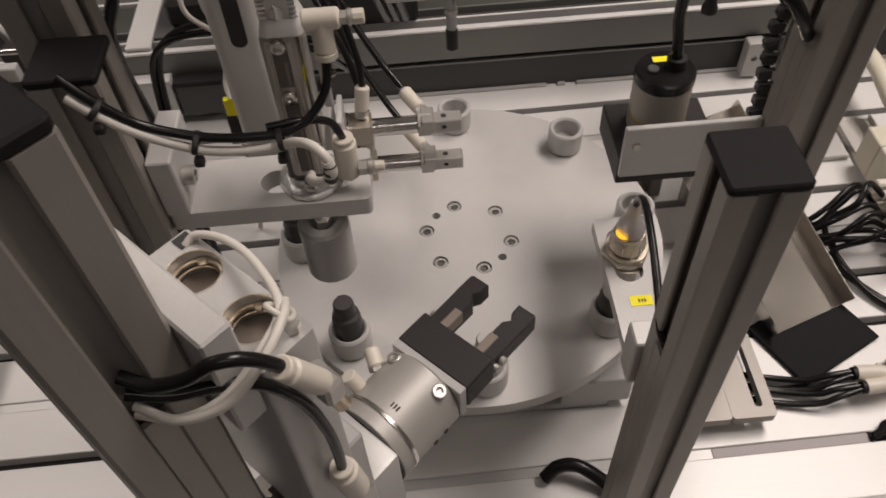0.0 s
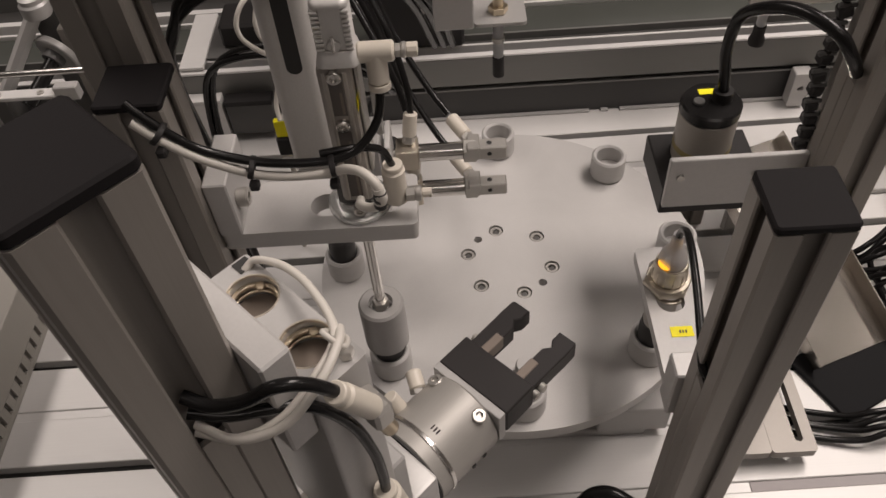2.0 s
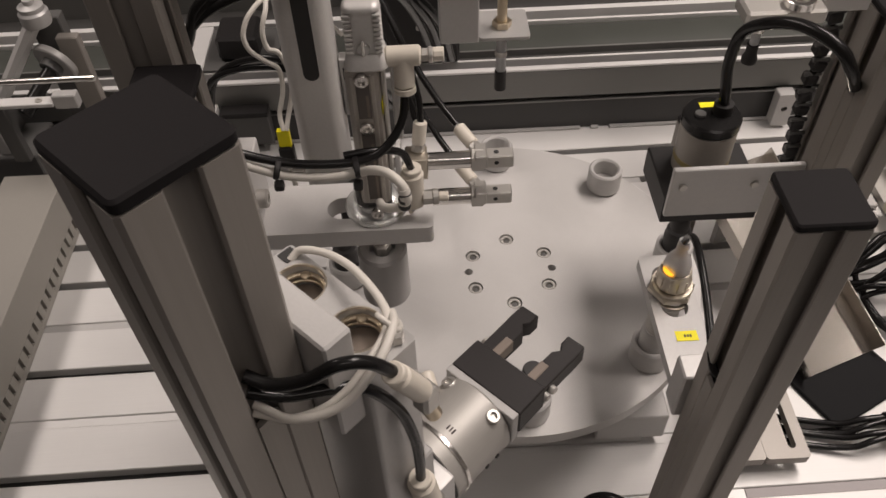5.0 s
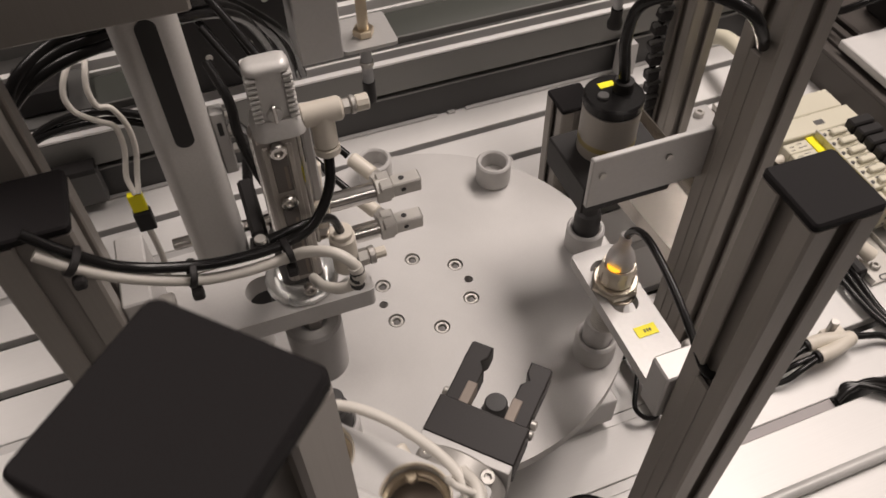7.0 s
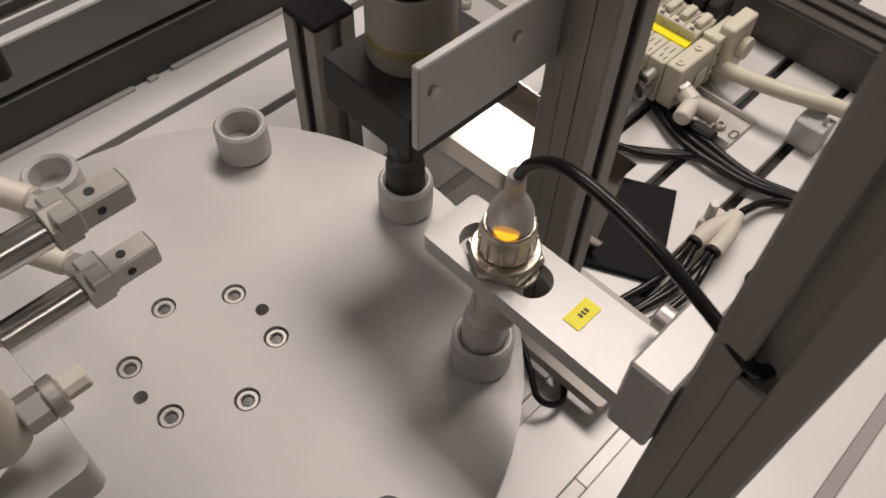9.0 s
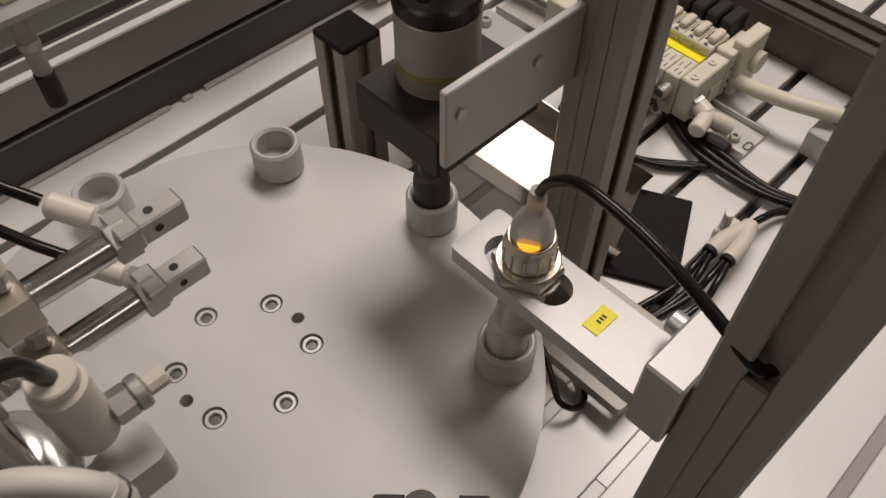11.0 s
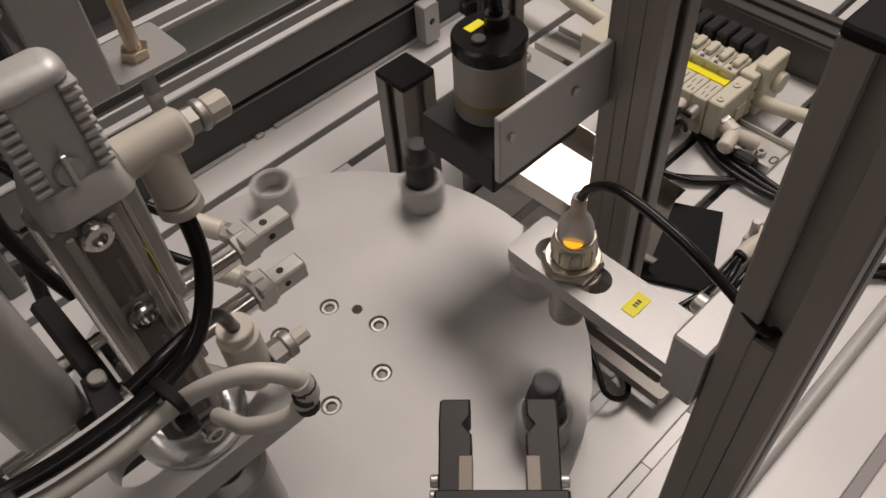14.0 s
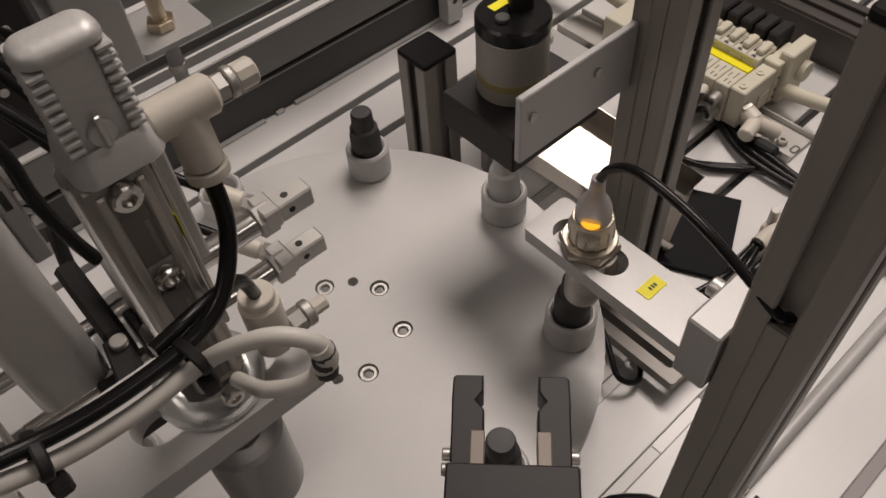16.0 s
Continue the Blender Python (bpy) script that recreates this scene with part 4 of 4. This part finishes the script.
def build_conveyor():
    t = thing("belt_conveyor", 0, 284, -100, "long grey aluminium belt conveyor behind the table", "conveyor")
    X0, X1 = -760, 960
    part("foot_strip", box(X0, 108, -4, 0, 0.3, 3, 0.3), PLATE, t, "grey foot strip on the deck")
    part("foot_strip", box(120, 128, -4, 0, 0.3, 3, 0.3), PLATE, t)
    part("foot_strip", box(140, X1, -4, 0, 0.3, 3, 0.3), PLATE, t)
    part("lower_beam", box(X0, X1, 0.2, 18, 0.3, 36, 0.6), LOWBEAM, t, "dark lower beam")
    part("lower_ledge", box(X0, X1, -0.6, 16, 36.2, 37.7, 0.2), BEAM, t, "thin grey ledge")
    # Near-black filler puts the shade of the beam's groove into colour.
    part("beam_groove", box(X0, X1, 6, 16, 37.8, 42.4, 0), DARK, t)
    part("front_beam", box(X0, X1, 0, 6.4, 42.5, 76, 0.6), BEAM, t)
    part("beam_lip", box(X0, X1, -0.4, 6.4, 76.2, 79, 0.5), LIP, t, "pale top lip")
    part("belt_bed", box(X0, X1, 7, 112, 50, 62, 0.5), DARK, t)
    part("guide_strip", box(X0, X1, 7.2, 17, 62.2, 70, 0.5), BELT, t)
    part("inner_rail", box(X0, X1, 17.8, 20.6, 62.2, 79.4, 0.4), LIP, t, "pale inner guide rail")
    part("guide_strip", box(X0, X1, 21, 35.4, 62.2, 72, 0.5), BELT, t)
    part("belt_edge", box(X0, X1, 36, 38.4, 62.2, 79, 0.5), BEAM, t, "grey belt edge rail")
    part("belt", box(X0, X1, 39, 86, 62.2, 76, 1.2, seg=2), BELTG, t, "dark greenish conveyor belt")
    part("far_rail", box(X0, X1, 87, 90.5, 62.2, 80, 0.4), LIP, t, "pale far guide rail")
    part("guide_strip", box(X0, X1, 91, 103, 62.2, 70, 0.5), BELT, t)
    part("far_lip", box(X0, X1, 104, 112, 62.2, 82, 0.4), LIP, t, "pale far lip")
    part("rear_tray", box(X0, X1, 113, 170, 40, 60, 0.8), BELT, t, "dark rear tray")
    part("guard_rail", box(X0, X1, 170.4, 182, 40, 118, 0.8), BEAM, t)
    part("guard_lip", box(X0, X1, 169, 182, 118.2, 121, 0.3), DECKM, t)
    for x in (-420, 320, 620):
        part("foot", box(x, x + 30, 40, 150, 0.3, 39.8, 0.6), PROFILE, t)
    part("end_bracket", holed_plate(rounded(310, 328, 4, 44, 2), [(319, 26, 3.2, 4)], 4.4, 18, m=Matrix.Rotation(radians(90), 4, "X")), PLATE, t)
    part("left_bracket", holed_plate(rounded(-313, -273, 5, 51, 2), [(-305, 22, 3.6, 4), (-284, 30, 3.6, 4)], 1, 15, m=Matrix.Rotation(radians(90), 4, "X")), DECKM, t, "pale bracket plate with two holes")
    part("left_ledge", box(-313, -273, -15, -0.8, 51.2, 55, 0.4), DECKM, t)
    part("end_stop", box(-270, -221, -15, -0.8, 10, 47, 1), GREYP, t, "dark box on the beam")
    part("stop_top", box(-270, -221, -17, -0.8, 47.2, 53, 0.5), BLACK, t)
    p = thing("end_probe", 186.5, 106.7, 102, "black suction cup on a clear tube under a steel carrier", "suction probe")
    part("cup", lathe([(0, 0), (5.6, 0), (5.8, 4), (4.2, 8), (4.4, 15), (0, 15.2)], seg=24), BLACK, p)
    part("tube", rod((0, 0, 15.4), (0, 0, 34), 3.4), CLEAR, p)
    part("collar", rod((0, 0, 26), (0, 0, 30), 4.6), CHROME, p)
    part("carrier", box(-14, 44, -8, 20, 34.2, 46, 2), STEEL, p, "bright steel carrier block")
    part("carrier_ring", ring(11, 7, 6, (24, 0, 46.2)), CHROME, p)
    part("cross_arm", box(44.2, 110.2, 4, 60, 36, 48, 1.5), PLATE, p, "grey arm to the upright")


build_conveyor()


def build_hanging_probe():
    b = thing("gantry_unit", -70, 330, -20, "black gantry actuator over the conveyor with a suction probe", "actuator")
    o = Vector((-70, 330, -20))

    def L(bm):
        bmesh.ops.translate(bm, vec=-o, verts=bm.verts)
        return bm

    part("body", L(box(-116, -21, 299, 341, -19.8, 330, 3)), BLACK, b)
    for x, z in ((-98, 18), (-61, 24), (-40, 64)):
        part("body_screw", L(rod((x, 299, z), (x, 297.2, z), 3.2)), STEEL, b)
    part("cross_arm", L(box(-60, -45.2, 96, 298.8, 190, 240, 2)), PLATE, b)
    part("upright", L(box(-45, -17.4, 95, 131, 137, 240, 1)), PLATE, b, "pale folded plate")
    part("foot_plate", L(prism(rounded(-17.2, 19, 95, 131, 3), 138, 140.5)), PLATE, b)
    part("lock_nut", L(rod((0, 110, 140.6), (0, 110, 145.5), 7, hexa=True)), BRASS, b, "brass lock nut")
    part("stem", L(rod((0, 110, 141), (0, 110, 200), 3.6)), BRASS, b)
    part("tube", L(rod((0, 110, 103), (0, 110, 137.8), 3.8)), CLEAR, b)
    part("tube_collar", L(rod((0, 110, 116), (0, 110, 120), 4.6)), STEEL, b)
    part("suction_cup", L(rod((0, 110, 86), (0, 110, 103), 4.4)), BLACK, b, "black suction cup")


build_hanging_probe()

# ---- cables ----


def build_cables():
    t = thing("cable_bundle", -172, -112, 240, "black and white cables tied between post and press", "cable bundle")
    o = Vector((-172, -112, 240))

    def V(pts):
        return [Vector(p) - o for p in pts]

    black = [(-172, -109, 250), (-161, -112, 239), (-147, -112, 225), (-126, -112, 216), (-108, -112, 213), (-89, -110, 212), (-77, -107, 216), (-68, -100, 226), (-65.6, -95, 240)]
    white = [(-171, -112, 242), (-161, -114, 233), (-147, -114, 221), (-126, -114, 210), (-108, -114, 207), (-91, -114, 208), (-83, -120, 215), (-75, -127, 219), (-69, -132, 216), (-67.5, -133, 209), (-70, -131, 202), (-75, -127, 197), (-80, -119, 191), (-81, -111, 184), (-82, -104, 179)]
    part("black_hose", hose(V(black), 2.1), HOSE, t)
    part("thin_hose", hose(V([(-96, -107, 213), (-86, -105, 213), (-76, -101, 210), (-69, -96, 203), (-65.6, -92.6, 190)]), 1.9), HOSE, t)
    part("white_cable", hose(V(white), 2.2), HOSEW, t)
    part("cable_plug", hose(V([(-68.6, -132.4, 214.6), (-67.6, -133, 209), (-69.4, -131.5, 203)]), 2.8), HOSEW, t)
    for k in range(3):
        part("plug_mark", hose(V([(-67.9 - 0.3 * k, -132.7, 212.6 - 3.6 * k), (-67.9 - 0.3 * k, -132.7, 211.6 - 3.6 * k), (-68 - 0.3 * k, -132.6, 211 - 3.6 * k)]), 2.95), DARK, t)
    for i in (1, 3, 5):
        p = (Vector(black[i]) + Vector(white[i])) / 2 - o
        ax = (Vector(black[i + 1]) - Vector(black[i - 1])).normalized()
        tie = ring(6.4, 5.2, 2.8, (0, 0, -1.4), seg=24)
        bmesh.ops.scale(tie, vec=(0.72, 1, 1), verts=tie.verts)
        mm = Vector((0, 0, 1)).rotation_difference(ax).to_matrix().to_4x4()
        part("cable_tie", merge(tie, None, Matrix.Translation(p) @ mm), BLACK, t)
        part("tie_head", box(p.x - 2.2, p.x + 2.2, p.y - 6.4, p.y - 1.6, p.z - 9.6, p.z - 5.2, 0.8), BLACK, t)
    c = thing("cable_loops", -107, -273, 262, "white cables and black hose looping out of a post", "cable bundle")
    o = Vector((-107, -273, 262))

    def G(rows):
        return V([gpos(*r) for r in rows])

    part("white_cable", hose(G([(78, -224, 261.5), (80, -220, 264.5), (92, -217, 268), (108, -218.5, 271), (125, -224.6, 272), (131, -237, 271), (130, -250, 264), (124, -261, 261), (115, -268, 263)]), 1.35), HOSEW, c)
    part("white_cable", hose(G([(124, -222, 271), (130, -227, 275), (135, -238, 274), (134, -251, 267), (126, -262, 264), (115, -267, 266)]), 1.35), HOSEW, c)
    part("loop_tie", hose(G([(122, -225.6, 271.4), (126, -228.5, 277.2), (131, -226.5, 273.4), (127, -222.6, 269.6), (122, -225.6, 271.4)]), 0.9), HOSEW, c)
    part("black_hose", hose(G([(113, -266, 277), (120, -262, 275), (128, -256, 279), (134, -250, 285), (138, -243, 282), (140, -236, 271)]), 1.95), HOSE, c)
    part("black_hose", hose(G([(113, -267, 270), (120, -259, 266), (130, -243, 262), (134, -233, 243), (136, -229, 222), (136.4, -228, 204), (136, -228, 190)]), 1.9), HOSE, c)
    k = thing("air_tubes", -200, 210, -100, "tangle of black air tubes behind the press column", "air tubes")
    o = Vector((-200, 210, -100))
    rnd = random.Random(4)
    for i in range(3):
        e = 7.5 * i
        part("tube", hose(V([(-212 - e, 70 + e, -96), (-213 - e, 60, 60), (-208 - 0.4 * e, 36, 150), (-200 + 0.3 * e, 30, 188 + 0.4 * e), (-186, 31, 206 + 0.5 * e), (-164, 32 + 0.4 * e, 217 + 0.5 * e), (-140, 34, 221 + 0.7 * e), (-108, 50, 216 + e), (-78, 90 + e, 186), (-60 + e, 140, 130), (-48 + e, 190, 60)]), 3.1, steps=6), HOSE, k)
    for i in range(2):
        a, b = rnd.uniform(-20, 20), rnd.uniform(-14, 14)
        part("tube", hose(V([(-250 + a, 200 + b, -96), (-255 + a, 210, -20 + 3 * i), (-236 + a, 214 + b, 40 + 5 * i), (-190, 200 + b, 62 + 8 * i), (-140, 180, 60 + 7 * i + b), (-100 + a, 180 + b, 52 + 6 * i), (-80 + a, 210, 10 + b)]), 3.0, steps=6), HOSE, k)
    for i in range(2):
        a = 7 * i
        part("white_tube", hose(V([(-170 + 0.3 * a, 104, 60), (-172 + a, 112, 70), (-167 + a, 118, 88), (-167 + a, 120, 106), (-176 + 1.6 * a, 120, 114 + a), (-186 + 2 * a, 121, 124), (-188 + 2 * a, 124, 136), (-181 + 1.5 * a, 132, 148), (-168, 150, 150), (-150, 190, 120), (-130, 236, 60)]), 1.9, steps=6), HOSEW, k)
    part("yellow_tag", box(24, 34, -107, -102, 144, 160, 0.5), YELLOW, k, "yellow tag on a plug")
    part("tag_plug", box(23, 35, -109, -101, 126, 143.8, 1), BLACK, k)
    part("tag_cable", hose(V([(-171, 105, 27), (-171, 106, -10), (-176, 108, -60), (-182, 112, -96)]), 2.4), HOSEW, k)
    r = thing("tube_bundle", 300, -80, -100, "black air tubes with ivory push-in joint on the deck", "air tubes")
    o = Vector((300, -80, -100))
    for i in range(3):
        d = 7 * i
        part("tube", hose(V([(392 - d, 10, -94), (374 - d, -22, -93), (368 - d, -48, -92), (363 - 0.6 * d, -87, -92), (370 - 0.4 * d, -114, -93), (384 - 0.5 * d, -150, -95)]), 2.8, steps=6), HOSE, r)
    part("tube", hose(V([(318, -100, -86), (334, -103, -88), (348, -106, -92), (362, -118, -94), (372, -150, -95)]), 2.8), HOSE, r)
    part("tie", box(68, 78, 30, 50, 1, 14, 2), BLACK, r)
    for i, (x, y) in enumerate(((280, -95), (282, -107))):
        part("joint", hose([Vector((x, y, -84)) - o, Vector((x + 16, y - 1 + 2 * i, -84)) - o, Vector((318, -102 + 1.5 * i, -85)) - o], 5.8, seg=16), IVORY, r, "ivory push-in joint")
        part("joint_collar", rod(Vector((x - 3, y, -84)) - o, Vector((x + 1, y, -84)) - o, 5.0), BLACK, r)
        for e in (-1, 1):
            part("tube", hose(V([(x - 2, y + 1.5 * e, -84), (x - 20, y - 2 + 3 * e, -86), (x - 34, y - 2 + 4 * e, -92), (x - 60, y + 4 + 5 * e, -96), (x - 96, y + 14 + 4 * e, -96)]), 2.4), HOSE, r)
    part("joint_screw", rod((9, -8, 10), (9, -8, 24), 3.4, seg=16), STEEL, r)
    part("joint_foot", box(2, 22, -16, -4, 0.3, 10, 1), IVORY, r)
    q = thing("tube_fan", 330, 60, -100, "fan of black air tubes from the valve manifold", "air tubes")
    o = Vector((330, 60, -100))
    for i in range(6):
        y = 10 + 13 * i
        a, b, e = rnd.uniform(-9, 9), rnd.uniform(-9, 9), rnd.uniform(-5, 8)
        part("tube", hose(V([(362, y, -82), (340, y + 0.4 * a, -66 + e), (318 + a, 0.6 * y + 16 + b, -76 + e), (300 + b, 0.4 * y + 30, -90), (296 + a, 70 + 4 * i, -95), (300, 130 + 4 * i, -95)]), 2.6, steps=6), HOSE, q)
        if i % 2:
            continue
        part("tube", hose(V([(362, y, -67), (338 + 0.5 * b, y - 3, -52 + e), (322 + b, 0.5 * y + 8 + a, -60 + e), (310, 0.3 * y + 20 + b, -84), (318 + a, 10 - 6 * i, -94), (352 + a, -40 - 3 * i, -95)]), 2.6, steps=6), HOSE, q)
    h = thing("black_hose", 60, -150, -100, "short thick black hose curving over the deck", "hose")
    o = Vector((60, -150, -100))
    part("hose", hose(V([(38, -150, -95), (48, -146, -86), (62, -148, -84), (78, -158, -90), (84, -164, -95)]), 5), HOSE, h)


build_cables()


def build_duct():
    t = thing("wiring_duct", -425, 0, -100, "grey slotted wiring duct along the deck edge", "wiring duct")
    part("base", box(-30, 22, -300, 180, 0.2, 3, 0.4), DUCT, t)
    part("cover", box(-32, 24, -300, 180, 58, 61, 0.6), DUCT, t)
    part("upper_wall", box(19, 22, -300, 180, 20, 57.8, 0.3), DUCT, t)
    part("lower_wall", box(19, 22, -300, 180, 3.2, 7, 0.3), DUCT, t)
    me = None
    for k in range(38):
        y = -298 + 12.4 * k
        if me is None:
            ob = part("finger", box(19, 22, 0, 8, 7, 20, 0), DUCT, t)
            me = ob.data
        else:
            ob = new("finger", me)
            ob.parent = t
        ob.location = (0, y * MM, 0)


build_duct()


def build_side_conveyor():
    t = thing("side_conveyor", -430, 290, -100, "small belt conveyor with grey end roller and steel shaft", "conveyor")
    o = Vector((-430, 290, -100))

    def L(bm):
        bmesh.ops.translate(bm, vec=-o, verts=bm.verts)
        return bm

    part("frame", L(box(-560, -428, 196, 249, -99.7, -30, 1.5)), GREYP, t)
    part("roller", L(rod((-398, 254, 37), (-401, 248, 35), 21, seg=40, ch=1.2)), SENS, t, "grey end roller")
    part("hub", L(rod((-400, 250, 36), (-404, 242, 33), 10, seg=28)), GREYP, t)
    part("shaft", L(rod((-401, 248, 35), (-424, 206, 12), 6.5, seg=24)), HOSE, t, "glossy black shaft")
    part("roller_stand", L(box(-392, -372, 252, 262, -99.7, 60, 1)), PROFILE, t)
    part("bar", L(rod((-470, 206, 47), (-346, 202, 50), 3.0)), CHROME, t, "polished steel bar")
    part("bar_stand", L(box(-462, -452, 200, 210, -29.8, 44, 1)), PLATE, t)
    part("strip", L(box(-446, -383, 184, 195.8, 34, 38, 0.6)), DECKM, t, "pale perforated strip")
    part("strip_holder", L(box(-444, -430, 188, 197, -29.8, 33.8, 0.6)), GREYP, t)
    part("end_piece", L(box(-383.2, -362, 186, 196, 30, 44, 1)), PLATE, t, "pale end piece")
    for x in (-434, -396):
        part("strip_screw", L(lathe([(0, 0), (3, 0), (3, 1.2), (1.4, 1.2), (1.4, 0.4), (0, 0.4)], (x, 189, 38.05), (0, 0, 1), 16)), STEEL, t)
    part("arm", L(rod((-399, 258, 84), (-462, 244, 2), 7, seg=8)), DECKM, t, "pale bright arm")
    part("arm_foot", L(box(-470, -454, 230, 248, -29.8, 1, 1)), GREYP, t)
    part("knob", L(lathe([(0, 0), (12, 0), (13, 2), (13, 12), (11, 14), (11, 18), (5, 20), (5, 24), (0, 24.5)], (-400, 252, 76), seg=32)), PLATE, t, "grey knurled knob")
    part("knob_stand", L(box(-414, -386, 262.2, 276, -99.7, 75.5, 1)), GREYP, t)
    u = thing("carriage", -283, 321, -20, "pale flat frame lying across the conveyor belts", "frame")
    part("frame_bar", box(-27, -2, -34, 63, 0.3, 4, 0.6), DECKM, u)
    part("panel", box(-1.8, 74, -18, 58, 0.3, 3, 0.5), GREYP, u, "dark panel")
    part("motor", box(14, 56, -4, 40, 3.2, 30, 3), BLACK, u, "black motor block")


build_side_conveyor()


def build_rear_upright():
    t = thing("rear_upright", 312, 172, -100, "grey aluminium upright on a foot angle beside the conveyor", "post")
    part("extrusion", prism(extrusion_outline(), 6.2, 420), PROFILE, t)
    part("foot", box(-18, 62, -34, 22, 0.3, 6, 1), PLATE, t)
    part("foot_screw", socket_screw(bmesh.new(), None, (44, 8, 6.1), (0, 0, 1), 5, 6), STEEL, t)
    c = thing("cable_chain", 285, 182, -100, "short black plastic cable chain hanging beside an upright", "cable chain")
    rnd = random.Random(9)
    part("chain_core", hose([(14, -2, 2), (10, 0, 40), (2, 1, 90), (0, 0, 180), (2, -2, 380)], 3.2), HOSE, c)
    for k in range(22):
        z = 30 + 16 * k
        a, b = rnd.uniform(-2.5, 2.5) + max(0, 8 - 0.1 * z), rnd.uniform(-2, 2)
        m = Matrix.Translation((a, b, z)) @ Matrix.Rotation(rnd.uniform(-0.35, 0.35), 4, "Y")
        part("chain_link", box(-6, 6, -6, 6, -5, 5.5, 1.8, m=m), BLACK, c)
        part("link_pin", rod((a - 7.5, b - 2, z + 6), (a + 7.5, b - 2, z + 6), 2.2, seg=12), GREYP, c)


build_rear_upright()


# ---- what moves ----


def ease(t, t0, t1, a, b):
    k = min(1.0, max(0.0, (t - t0) / (t1 - t0)))
    return a + (b - a) * k * k * (3 - 2 * k)


def table_angle(t):
    return ease(t, 3.1, 3.85, 0, 45) if t < 8 else ease(t, 13.68, 14.32, 45, 90)


def motions():
    times = [0.0, 3.1] + [3.1 + 0.075 * k for k in range(1, 11)] + [13.68] + [13.68 + 0.064 * k for k in range(1, 11)] + [16.0]
    walk(turntable, [(t, pose(0, 0, 0, 0, 0, table_angle(t))) for t in times])
    for a, w in WORK:
        rows = []
        for t in times:
            b = a + table_angle(t)
            rows.append((t, pose(NEST_R * MM * math.cos(radians(b)), NEST_R * MM * math.sin(radians(b)), 0.0003, 0, 0, table_angle(t))))
        walk(w, rows)
    up, down = 0.087, 0.032
    walk(press_tool, [(t, pose(PX * MM, PY * MM, z)) for t, z in ((0.0, up), (1.62, up), (1.82, down), (2.86, down), (3.18, up), (7.08, up), (7.32, down), (8.4, down), (8.8, up), (16.0, up))])
    g0 = gpos(GS, GD, 0) * MM
    high, low = 0.0667, 0.0136
    walk(gripper, [(t, pose(g0.x, g0.y, z, 0, 0, -45)) for t, z in ((0.0, high), (8.2, high), (8.56, low), (12.7, low), (13.1, high), (16.0, high))])
    for sgn, jaw in JAWS:
        walk(jaw, [(t, pose(sgn * x * MM, 0, 0)) for t, x in ((0.0, 1.2), (8.6, 1.2), (8.75, 0.7), (12.6, 0.7), (12.7, 1.2), (16.0, 1.2))])


motions()
